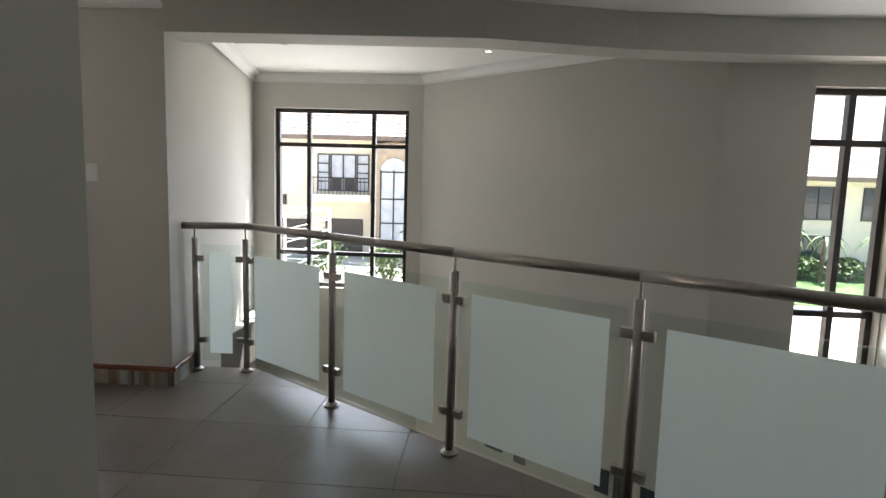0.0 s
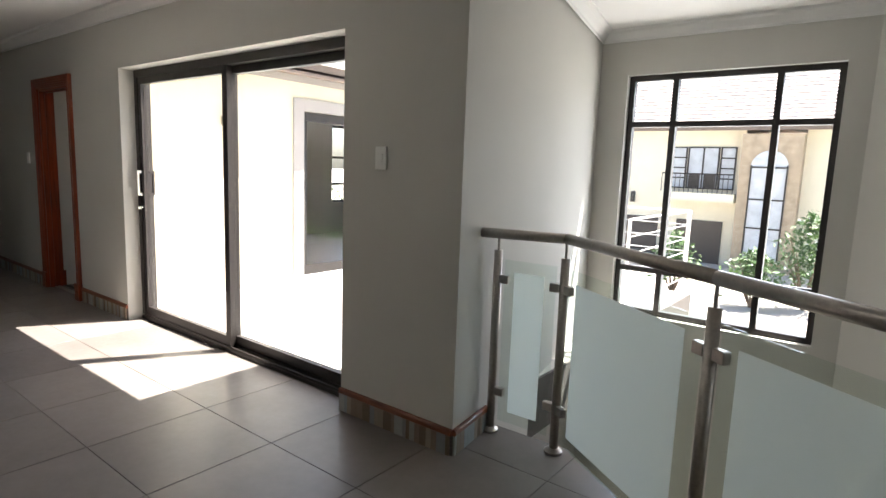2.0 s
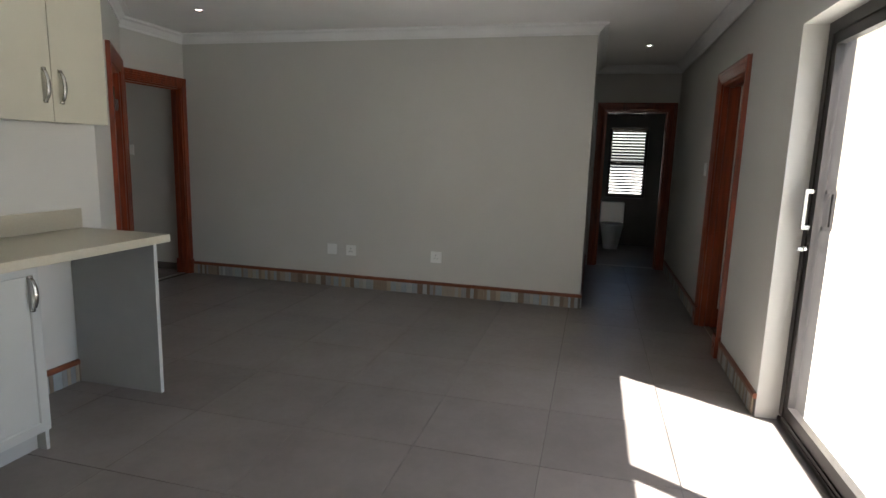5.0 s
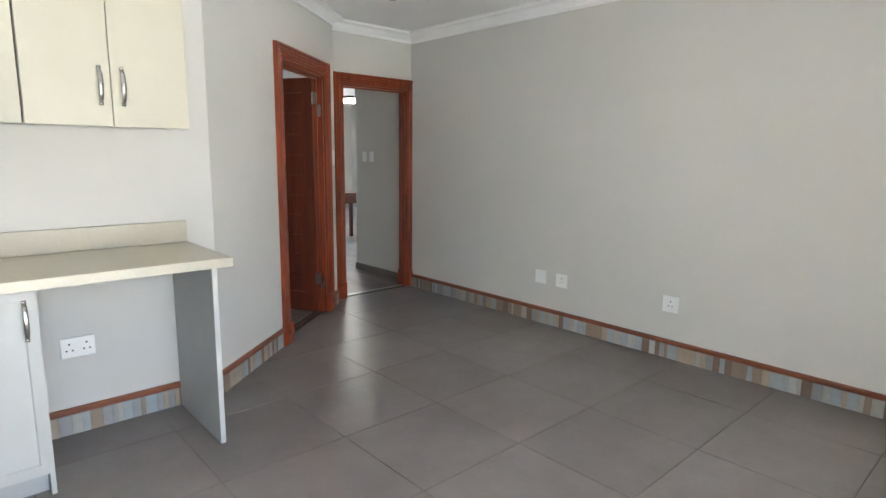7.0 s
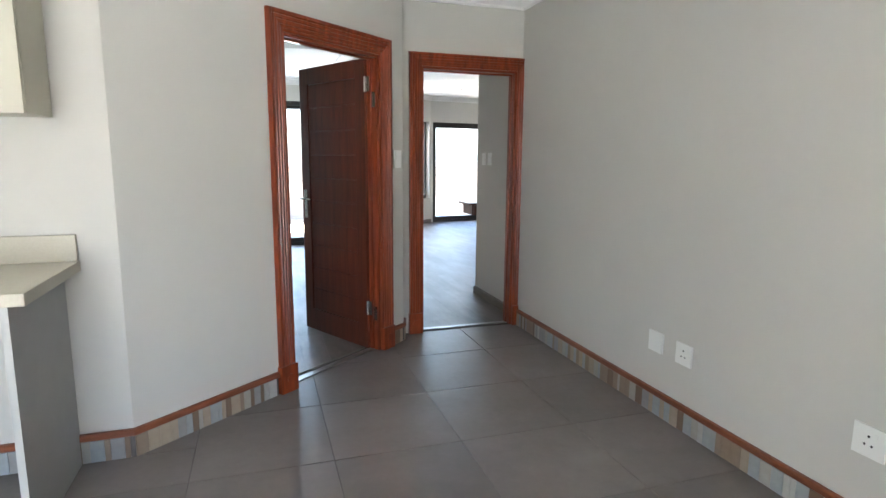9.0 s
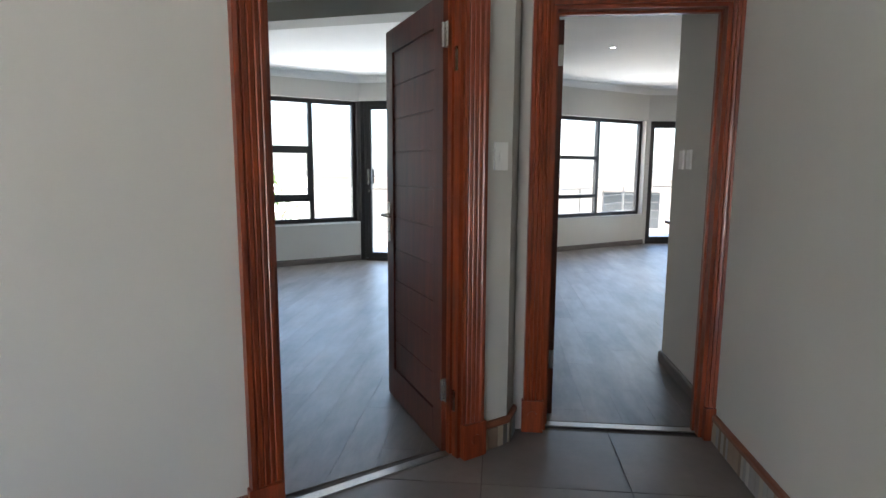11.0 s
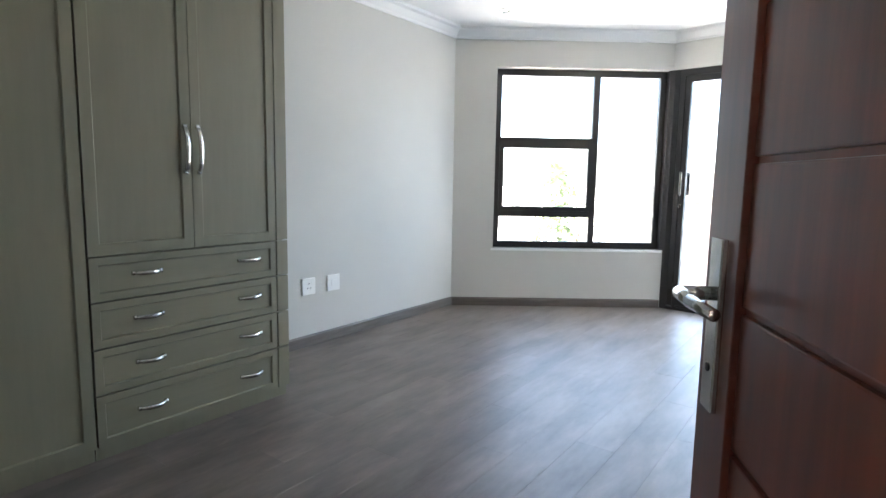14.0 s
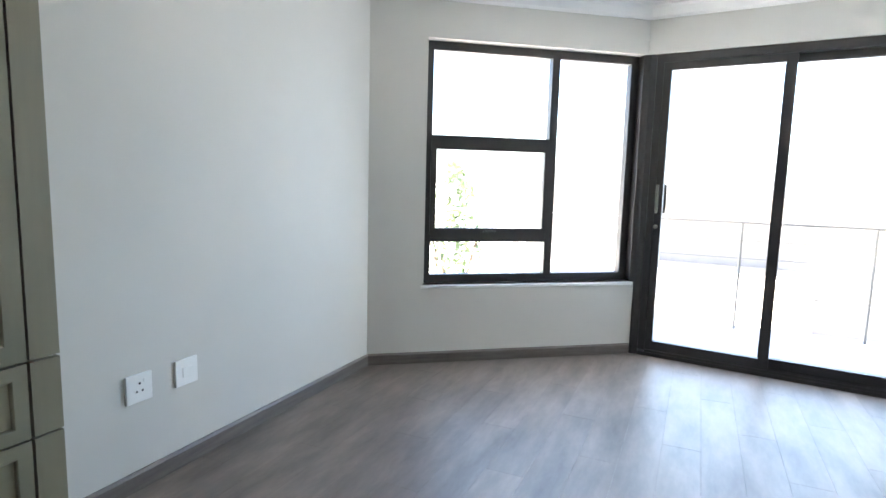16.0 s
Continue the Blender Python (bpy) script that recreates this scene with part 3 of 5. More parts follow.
def window(name, label, m, u0, u1, z0, z1, y, verticals=(), transoms=(), sashes=(), fw=0.045, d=0.06, cells=()):
    """A framed window in a wall's local frame; y is the depth of its room side."""
    w = tagged(new(name), label, "window", kind="structure")
    bm = bmesh.new()
    for a, b, c, e in ((u0, u0 + fw, z0, z1), (u1 - fw, u1, z0, z1), (u0 + fw, u1 - fw, z0, z0 + fw), (u0 + fw, u1 - fw, z1 - fw, z1)):
        boxm(bm, a, b, y, y + d, c, e, m)
    part("window_frame", bm, BRONZE, w)
    for u in verticals:
        part("mullion", BX(u - fw / 2, u + fw / 2, y - 0.004, y + d, z0 + fw, z1 - fw, m), BRONZE, w)
    for a, b, z in transoms:
        part("transom", BX(a, b, y - 0.002, y + d - 0.004, z - fw / 2, z + fw / 2, m), BRONZE, w)
    for a, b, c, e in sashes:
        bm = bmesh.new()
        s = 0.04
        for p in ((a, a + s, c, e), (b - s, b, c, e), (a + s, b - s, c, c + s), (a + s, b - s, e - s, e)):
            boxm(bm, p[0], p[1], y - 0.014, y + 0.03, p[2], p[3], m)
        sash = part("sash", bm, BRONZE, w)
        part("stay_handle", BX((a + b) / 2 - 0.05, (a + b) / 2 + 0.05, y - 0.035, y - 0.014, c + 0.008, c + 0.022, m, 0.003), BRONZE, sash)
    for a, b, c, e in cells or ((u0 + fw, u1 - fw, z0 + fw, z1 - fw),):
        no_shadow(part("pane", BX(a, b, y + d / 2 - 0.003, y + d / 2 + 0.003, c, e, m), GLASS, w))
    return w


def sliding_door(name, label, m, u0, u1, h, y, split, handle_at=None, fw=0.05):
    w = tagged(new(name), label, "sliding door", kind="structure")
    bm = bmesh.new()
    boxm(bm, u0, u0 + fw, y, y + 0.11, 0.04, h, m)
    boxm(bm, u1 - fw, u1, y, y + 0.11, 0.04, h, m)
    boxm(bm, u0 + fw, u1 - fw, y, y + 0.11, h - 0.06, h, m)
    part("door_frame", bm, BRONZE, w)
    bm = bmesh.new()
    boxm(bm, u0, u1, y - 0.005, y + 0.115, 0, 0.025, m)
    for k in (0.0, 0.04, 0.1):
        boxm(bm, u0 + fw, u1 - fw, y + k, y + k + 0.008, 0.025, 0.045, m)
    part("track", bm, BRONZE, w)
    for a, b, yy in ((u0 + fw - 0.01, split + 0.035, y + 0.008), (split - 0.035, u1 - fw + 0.01, y + 0.056)):
        s, bm = 0.062, bmesh.new()
        for p in ((a, a + s, 0.035, h - 0.045), (b - s, b, 0.035, h - 0.045), (a + s, b - s, 0.035, 0.115), (a + s, b - s, h - 0.115, h - 0.045)):
            boxm(bm, p[0], p[1], yy, yy + 0.042, p[2], p[3], m)
        pan = part("door_panel", bm, BRONZE, w)
        no_shadow(part("pane", BX(a + s, b - s, yy + 0.018, yy + 0.024, 0.115, h - 0.115, m), GLASS, pan))
        if handle_at is not None and abs(a - (u0 + fw - 0.01)) < 0.01:
            for side, mat_h in ((-1, CHROME), (1, BRONZE)):
                yb = yy if side < 0 else yy + 0.042
                bm = bmesh.new()
                hx = a + 0.031 + (0.0 if side < 0 else 0.03)
                for q in ((hx - 0.011, hx + 0.011, 1.09, 1.30, 0.03, 0.045), (hx - 0.011, hx + 0.011, 1.09, 1.112, 0.0, 0.03), (hx - 0.011, hx + 0.011, 1.278, 1.30, 0.0, 0.03)):
                    ya, yb2 = sorted((yb + side * q[4], yb + side * q[5]))
                    boxm(bm, q[0], q[1], ya, yb2, q[2], q[3], m)
                part("pull_handle", bm, mat_h, pan)
            part("lock", cyl(m @ Vector((a + 0.03, yy, 0.99)), m @ Vector((a + 0.03, yy - 0.018, 0.99)), 0.016, 12), CHROME, pan, smooth=False)
            part("key", BX(a + 0.026, a + 0.034, yy - 0.045, yy - 0.018, 0.975, 0.995, m), CHROME, pan)
    return w


MN = frame_of((-6, N), (-2, N))
sliding_door("door_terrace", "dark bronze aluminium sliding door with two glass panels", MN, SD0 + 6, SD1 + 6, SDH, 0.12, -4.26 + 6, 1)
MS = frame_of(S1, S2)
W = [W1X0 + 0.045, 0.62, 1.36, W1X1 - 0.045]
window("window_1", "tall dark bronze window in the stairwell", MS, W1X0, W1X1, 0.22, 2.24, 0.06, (0.62, 1.36), ((W[0], W[3], 1.84), (W[0], W[3], 0.61)))
M2 = frame_of(S3, (E_X, 4.5))
window("window_2", "tall dark bronze window above the stairs", M2, 0.62, 1.24, 0.12, 2.22, 0.08, (0.93,), ((0.665, 1.195, 1.83), (0.665, 1.195, 0.55)))
MB = frame_of(C1, C2)
window("window_3", "dark bronze bay window with an opening sash", MB, 0.39, blen - 0.02, 0.56, 2.235, 0.09, (1.345,), ((0.448, 1.317, 1.577), (0.448, 1.317, 0.885)), ((0.44, 1.325, 0.915, 1.548),), fw=0.058)
part("window_sill", BX(0.37, blen - 0.01, -0.006, 0.09, 0.535, 0.560, MB, 0.004), PLASTIC, bpy.data.objects["window_3"], "white plastered sill")

MC = frame_of(C2, C3)
bd = sliding_door("door_balcony", "dark bronze sliding door to a bright balcony", MC, 0.06, 1.83, 2.235, 0.02, 0.90, 1)
part("corner_post", prism([C2, (C2[0] - 0.02, C2[1] + 0.005), *[tuple((MC @ Vector(q))[:2]) for q in ((0.058, 0.02, 0), (0.058, 0.18, 0))], tuple((MB @ Vector((blen - 0.022, 0.18, 0)))[:2]), tuple((MB @ Vector((blen - 0.022, 0.02, 0)))[:2])], 0.0, 2.234), BRONZE, bd)
MD = frame_of(D1, D2)
v0, v1 = dlen - 2.05, dlen - 0.05
window("window_4", "wide dark bronze window", MD, v0, v1, 0.53, 2.15, 0.09, (v0 + 0.95,), ((v0 + 0.058, v0 + 0.922, 1.50), (v0 + 0.058, v0 + 0.922, 0.87)), fw=0.058)
sliding_door("door_balcony_second", "dark bronze sliding door", frame_of(D2, D3), 0.05, 2.60, 2.15, 0.07, 1.34)
MX = frame_of((-12.2, 2.0), (-12.2, 4.3))
bw = window("window_5", "small bathroom window behind slatted blinds", MX, 1.05, 1.66, 0.80, 1.95, 0.05, (), ((1.095, 1.615, 1.36),))
blind = thing("window_blind", "dark slatted blind half open over the bathroom window", "blind")
for k in range(22):
    z = 0.86 + k * 0.049
    if abs(z - 1.36) > 0.03:
        mm = MX @ pose(1.355, -0.02, z, -42)
        part("slat", BX(-0.27, 0.27, -0.021, 0.021, -0.0015, 0.0015, mm), BLIND, blind)
part("headrail", BX(1.07, 1.64, -0.045, -0.005, 1.91, 1.945, MX), BLIND, blind)
MO = frame_of((-6.2, N), (-6.2, 12.0))
sliding_door("door_third_room", "dark sliding glass door facing the terrace", MO, OW0 - N, OW1 - N, OWH, 0.05, 7.0 - N)
surround = tagged(linked("surround_third_room", BX(OW0 - N - 0.15, OW0 - N - 0.001, -0.025, -0.001, 0, OWH + 0.14, MO), GREYPL), "grey plaster surround of the sliding door", "trim", kind="structure")
part("surround_head", BX(OW0 - N, OW1 - N, -0.025, -0.001, OWH, OWH + 0.14, MO), GREYPL, surround)
part("surround_side", BX(OW1 - N, OW1 - N + 0.15, -0.025, -0.001, 0, OWH + 0.14, MO), GREYPL, surround)
MT = frame_of((-9.6, N + 0.25), (-9.6, 12.0))
window("window_6", "dark framed window of the third room", MT, 9.6 - 4.07, 11.4 - 4.07, 0.62, 2.2, 0.08, (6.4,), ((5.6, 7.3, 1.55), (5.6, 7.3, 1.0)))

# ---------- hardwood door frames ----------
PROF = [(0.0, 0.0), (0.0, 0.016), (0.012, 0.019), (0.016, 0.0155), (0.020, 0.020), (0.030, 0.024), (0.034, 0.0195), (0.038, 0.024), (0.050, 0.028), (0.054, 0.0225), (0.058, 0.028), (0.070, 0.030), (0.074, 0.0245), (0.080, 0.032), (0.095, 0.032), (0.098, 0.0)]


def door_frame(name, label, m, u0, u1, h, depth, face=-1, plinth=True, wide=1.0):
    """Lining, fluted architrave and plinth blocks; depth is signed towards the wall's body, face the side of the room."""
    f = tagged(new(name), label, "door frame", kind="structure")
    t = 0.03
    ya, yb = sorted((0.001, depth - 0.001 if depth > 0 else depth + 0.001))
    part("jamb", BX(u0, u0 + t, ya, yb, 0, h, m), MERANTI, f)
    part("jamb", BX(u1 - t, u1, ya, yb, 0, h, m), MERANTI, f)
    part("head", BX(u0 + t, u1 - t, ya, yb, h - t, h, m), MERANTI_H, f)
    mid = depth * 0.55
    for a, b in ((u0 + t, u0 + t + 0.012), (u1 - t - 0.012, u1 - t)):
        part("door_stop", BX(a, b, *sorted((mid - 0.02, mid + 0.01)), 0, h - t, m), MERANTI, f)
    part("door_stop", BX(u0 + t, u1 - t, *sorted((mid - 0.02, mid + 0.01)), h - t - 0.012, h - t, m), MERANTI_H, f)
    k = 0.012
    for side, off in ((face, 0.0), (-face, depth)):
        flip = m @ Matrix(((1, 0, 0, 0), (0, 0, side, off), (0, 1, 0, 0), (0, 0, 0, 1)))
        bm = sweep([(u0 + k, 0.0), (u0 + k, h - k), (u1 - k, h - k), (u1 - k, 0.0)], [(o * wide, z) for o, z in PROF], 1)
        bm.transform(flip)
        bmesh.ops.recalc_face_normals(bm, faces=bm.faces[:])
        part("architrave", bm, MERANTI, f, "fluted reddish hardwood architrave")
        if plinth:
            for c in (u0 + k - 0.051 * wide, u1 - k + 0.051 * wide):
                yb1, yb2 = sorted((off, off + side * 0.038))
                pb = part("plinth_block", BX(c - 0.054 * wide, c + 0.054 * wide, yb1, yb2, 0, 0.165, m, 0.003), MERANTI, f)
                q = m @ Vector((c, off + side * 0.038, 0.09))
                part("rosette", cyl(q, m @ Vector((c, off + side * 0.044, 0.09)), 0.024, 16), MERANTI, pb)
    part("threshold", BX(u0, u1, *sorted((depth * 0.35, depth * 0.75)), 0.0005, 0.007, m), STEEL, f, "thin metal floor strip")
    return f


MA = frame_of(A0, A1)
door_frame("door_frame_first", "reddish varnished hardwood frame of an angled doorway", MA, 0.955, 1.81, 2.07, 0.12, wide=1.15)
for hz in (0.22, 1.72):
    part("hinge", BX(1.7765, 1.7795, 0.015, 0.05, hz, hz + 0.1, MA), CHROME, bpy.data.objects["door_frame_first"], "silver door hinge")
strike = part("strike_plate", BX(0.9850, 0.9875, 0.055, 0.085, 0.93, 1.13, MA), CHROME, bpy.data.objects["door_frame_first"], "silver strike plate")
for z in (0.965, 1.055):
    part("latch_hole", BX(0.9874, 0.9880, 0.062, 0.078, z, z + 0.035, MA), DARKHOLE, strike)
M5 = frame_of((-7.93, D2Y), (-6.70, D2Y))
door_frame("door_frame_second", "reddish varnished hardwood frame at the passage end", M5, 0.285, 1.095, 2.07, -0.12, 1, wide=1.0)
door_frame("door_frame_third", "reddish hardwood frame of a dark doorway", MN, 6 - 7.48, 6 - 6.68, 2.07, 0.12)
MH = frame_of((-10.1, 2.55), (-10.1, 4.1))
door_frame("door_frame_bathroom", "dark reddish frame of the bathroom doorway", MH, 0.36, 1.17, 2.07, 0.12, -1, False)


def door_leaf(name, label, m, width=0.75, h=2.03):
    """A framed door with ledged boards; local x from hinge to latch, y through its thickness."""
    d = thing(name, label, "door", m=m)
    T, st = 0.044, 0.105
    def piece(nm, bm, mt, lab=""):
        ob = part(nm, bm, mt, d, lab)
        return ob
    piece("stile", BX(0, st, 0, T, 0, h, bev=0.002), DOORWOOD)
    piece("stile", BX(width - st, width, 0, T, 0, h, bev=0.002), DOORWOOD)
    piece("top_rail", BX(st, width - st, 0, T, h - 0.12, h), DOORWOOD)
    piece("bottom_rail", BX(st, width - st, 0, T, 0, 0.17), DOORWOOD)
    zb, zt, nb = 0.17, h - 0.12, 10
    bh = (zt - zb) / nb
    piece("core", BX(st, width - st, 0.014, T - 0.014, zb, zt), DOORWOOD)
    for k in range(nb):
        bm = BX(st + 0.001, width - st - 0.001, 0.008, T - 0.008, zb + k * bh + 0.004, zb + (k + 1) * bh - 0.004, bev=0.003)
        piece("board", bm, DOORWOOD)
    for a in (0, 1):
        yy, sg = (0, -1) if a == 0 else (T, 1)
        pl = piece("handle_plate", BX(width - 0.075, width - 0.035, *sorted((yy, yy + sg * 0.008)), 0.90, 1.12, bev=0.002), CHROME, "satin chrome handle plate")
        bm = cyl((width - 0.055, yy + sg * 0.005, 1.05), (width - 0.055, yy + sg * 0.05, 1.05), 0.009)
        cyl((width - 0.055, yy + sg * 0.048, 1.05), (width - 0.12, yy + sg * 0.055, 1.052), 0.009, r2=0.008, bm=bm)
        cyl((width - 0.12, yy + sg * 0.055, 1.052), (width - 0.175, yy + sg * 0.045, 1.048), 0.008, r2=0.007, bm=bm)
        part("lever", bm, CHROME, pl, "satin chrome lever", smooth=True)
        part("keyhole", cyl((width - 0.055, yy + sg * 0.006, 0.955), (width - 0.055, yy + sg * 0.009, 0.955), 0.006, 10), DARKHOLE, pl)
    for z in (0.305, 1.86):
        hg = piece("hinge", BX(-0.004, 0.0, 0.002, 0.042, z - 0.05, z + 0.05), CHROME, "steel butt hinge")
        part("hinge_leaf", BX(-0.045, -0.0045, 0.040, 0.0425, z - 0.05, z + 0.05), CHROME, hg)
        part("knuckle", cyl((-0.006, 0.047, z - 0.05), (-0.006, 0.047, z + 0.05), 0.007, 12), CHROME, hg)
    return d


def leaf_pose(hx, hy, fx, fy, z):
    d = Vector((fx - hx, fy - hy)).normalized()
    return Matrix(((d.x, -d.y, 0, hx), (d.y, d.x, 0, hy), (0, 0, 1, z), (0, 0, 0, 1)))


door_leaf("door_first", "dark red hardwood door with horizontal boards standing open", leaf_pose(-6.402, -1.292, -5.99, -2.045, 0.009), 0.79)
door_leaf("door_second", "dark red hardwood door standing wide open", leaf_pose(-6.915, -1.745, -6.90, -2.60, 0.009))

# ---------- skirtings ----------
def strip(pts, side, name="skirting"):
    s = structure(name, sweep(pts, [(0, 0.0), (0.005, 0.0), (0.005, 0.105), (0, 0.105)], side), GROUT, "stone mosaic skirting below a timber strip", "skirting")
    part("trim", sweep(pts, [(0, 0.105), (0.016, 0.105), (0.020, 0.109), (0.020, 0.128), (0.014, 0.136), (0, 0.138)], side), TRIM, s, "reddish timber strip")
    return s


SK = [("skirting_north", [(S0[0] + 0.0, N), (SD1 + 0.0, N)], 1), ("skirting_north_west", [(SD0, N), (-6.57, N)], 1), ("skirting_hall_north", [(-7.59, N), (-10.1, N)], 1),
      ("skirting_long", [(-10.1, 2.79), (LW, 2.79), (LW, D2Y)], 1), ("skirting_kitchen", [(A0[0] + ADIR.x * 0.845, A0[1] + ADIR.y * 0.845), A0, (-4.16, -0.10)], 1),
      ("skirting_pier", [(-6.70, -1.55), A1, (A0[0] + ADIR.x * 1.925, A0[1] + ADIR.y * 1.925)], 1), ("skirting_stair_corner", [(S0[0] - 0.045, N + 0.36), (S0[0], N)], 1)]
skirts = [(strip(p, s, n), p, s) for n, p, s in SK]
BSK = lambda zt: [(0, 0.0), (0.016, 0.0), (0.016, zt - 0.012), (0.010, zt - 0.004), (0.008, zt), (0, zt)]
structure("skirting_bedroom", sweep([(B1E, -3.10), C1, (C2[0] + BDIR.x * -0.01, C2[1] + BDIR.y * -0.01)], BSK(0.08), -1), SKIRT, "dark grey wood skirting", "skirting")
structure("skirting_second_bedroom", sweep([D1, D2], BSK(0.08), -1), SKIRT, "dark grey wood skirting", "skirting")
structure("skirting_second_entry", sweep([(-7.75, -1.69), (-7.75, -2.70), (-9.5, -2.70)], BSK(0.08), 1), SKIRT, "dark grey wood skirting", "skirting")

# ---------- balustrade ----------
P = [(-2.085, 4.19), (-1.705, 4.20)] + [(-1.705 + 0.797 * k, 4.20 - 0.558 * k) for k in range(1, 6)]
bal = thing("balustrade", "stainless steel balustrade with frosted glass panels", "balustrade")
for x, y in P:
    po = part("post", cyl((x, y, 0.012), (x, y, 1.0), 0.0225, 18), STEEL, bal, smooth=True)
    bm = cyl((x, y, 0.0), (x, y, 0.012), 0.048, 22)
    cyl((x, y, 0.012), (x, y, 0.026), 0.044, 22, r2=0.026, bm=bm)
    part("base_flange", bm, STEEL, po, smooth=False)
    part("rail_pin", cyl((x, y, 1.0), (x, y, 1.075), 0.007, 10), STEEL, po)
bm = bmesh.new()
ends = [(P[0][0] - 0.05, P[0][1] - 0.11, 1.098)] + [(x, y, 1.098) for x, y in P[1:-1]] + [(E_X, P[-1][1] - (E_X - P[-1][0]) * 0.7, 1.098)]
for a, b in zip(ends, ends[1:]):
    cyl(a, b, 0.026, 18, bm=bm)
for q in ends[1:-1]:
    bmesh.ops.create_uvsphere(bm, u_segments=14, v_segments=8, radius=0.026, matrix=Matrix.Translation(q))
part("handrail", bm, STEEL, bal, "brushed stainless steel handrail", True)
for a, b in zip(P, P[1:] + [(ends[-1][0], ends[-1][1])]):
    m, ln = frame_of(a, b), (Vector(b) - Vector(a)).length
    g = part("glass_panel", BX(0.045, ln - 0.045, -0.005, 0.005, 0.075, 0.955, m), EDGE, bal, "clear glass panel with a frosted field")
    no_shadow(g)
    inset = 0.075 if ln > 0.5 else 0.06
    part("frosted_field", BX(0.045 + inset, ln - 0.045 - inset, -0.0075, -0.0055, 0.135, 0.895, m, 0.0), FROST, g, "frosted film on the glass")
    for z in (0.235, 0.85):
        part("clamp", BX(0.02, 0.072, -0.016, 0.016, z - 0.022, z + 0.022, m, 0.004), STEEL, bal, "steel glass clamp")
        part("clamp", BX(ln - 0.072, ln - 0.02, -0.016, 0.016, z - 0.022, z + 0.022, m, 0.004), STEEL, bal, "steel glass clamp")

# ---------- switches and sockets ----------
def plate(name, label, m, w, h, kind):
    """A wall plate at m: local x along the wall, -y into the room."""
    s = thing(name, label, "socket" if kind == "socket" else "switch", m=m)
    part("cover", BX(-w / 2, w / 2, -0.012, 0.0, -h / 2, h / 2, bev=0.003), PLASTIC, s)
    if kind == "socket":
        for cx in ((0,) if w < 0.12 else (-w / 4, w / 4)):
            for dx, dz, r in ((0, 0.02, 0.005), (-0.013, -0.012, 0.0045), (0.013, -0.012, 0.0045)):
                part("socket_hole", cyl((cx + dx, -0.0118, dz), (cx + dx, -0.0132, dz), r, 8), DARKHOLE, s)
            part("rocker", BX(cx + 0.018, cx + 0.030, -0.0145, -0.0118, 0.022, 0.036), PLASTIC, s)
    elif kind == "switch":
        part("rocker", BX(-w * 0.2, w * 0.2, -0.0155, -0.0118, -h * 0.18, h * 0.18, bev=0.001), PLASTIC, s)
    return s


def wall_pose(x, y, z, facing):
    """facing: degrees of the way that the plate looks, from +x."""
    return pose(x, y, z, 0, 0, facing + 90)


plate("blank_plate", "white square blank wall plate on a greige wall", wall_pose(LW, 0.205, 0.402, 0), 0.112, 0.112, "blank")
plate("wall_socket", "white square socket on a greige wall", wall_pose(LW, 0.42, 0.40, 0), 0.112, 0.112, "socket")
plate("wall_socket", "white square socket alone on a long wall", wall_pose(LW, 1.35, 0.395, 0), 0.115, 0.115, "socket")
plate("light_switch", "white light switch beside the sliding door", wall_pose(-2.59, N, 1.455, -90), 0.075, 0.118, "switch")
plate("light_switch", "white light switch in the dim hall", wall_pose(-7.86, N, 1.36, -90), 0.07, 0.115, "switch")
an = math.degrees(math.atan2(ADIR.y, ADIR.x)) - 90
pp = Vector(A0) + ADIR * 2.0
plate("light_switch", "white light switch between two door frames", wall_pose(pp.x, pp.y, 1.37, an), 0.075, 0.125, "switch")
plate("light_switch", "white light switch inside the second bedroom", wall_pose(-7.75, -2.37, 1.375, 0), 0.07, 0.115, "switch")
plate("light_switch", "white light switch inside the second bedroom", wall_pose(-7.75, -2.51, 1.375, 0), 0.07, 0.115, "switch")
plate("wall_socket", "white square socket on the bedroom wall", wall_pose(B1E, -3.785, 0.43, 180), 0.118, 0.118, "socket")
plate("dimmer_plate", "white plate with a slider on the bedroom wall", wall_pose(B1E, -4.02, 0.428, 180), 0.118, 0.118, "switch")
plate("double_socket", "white double socket under the worktop", wall_pose(-4.354, -0.10, 0.448, 90), 0.15, 0.10, "socket")


# ---------- downlights ----------
def downlight(x, y, z):
    d = thing("downlight", "small round recessed ceiling downlight", "downlight", "ceiling downlights", Matrix.Translation((x, y, z)))
    bm = bmesh.new()
    bmesh.ops.create_cone(bm, cap_ends=False, segments=24, radius1=0.042, radius2=0.026, depth=0.012, matrix=Matrix.Translation((0, 0, -0.006)))
    part("ring", bm, CHROME, d)
    bm = bmesh.new()
    bmesh.ops.create_cone(bm, cap_ends=True, segments=24, radius1=0.024, radius2=0.024, depth=0.004, matrix=Matrix.Translation((0, 0, -0.004)))
    part("lens", bm, LAMPGLOW, d, "lit lens")
    return d


dl = downlight(-6.47, 2.48, CEIL)
for x, y, z in ((-6.70, -0.59, CEIL), (-8.70, 3.30, CEIL), (-1.73, 5.07, CEIL_ST), (0.02, 5.29, CEIL_ST), (-3.70, -5.30, CEIL_B1), (-7.87, -5.60, CEIL_B2), (-9.37, -7.70, CEIL_B2)):
    copy_thing(dl, Matrix.Translation((x, y, z)))


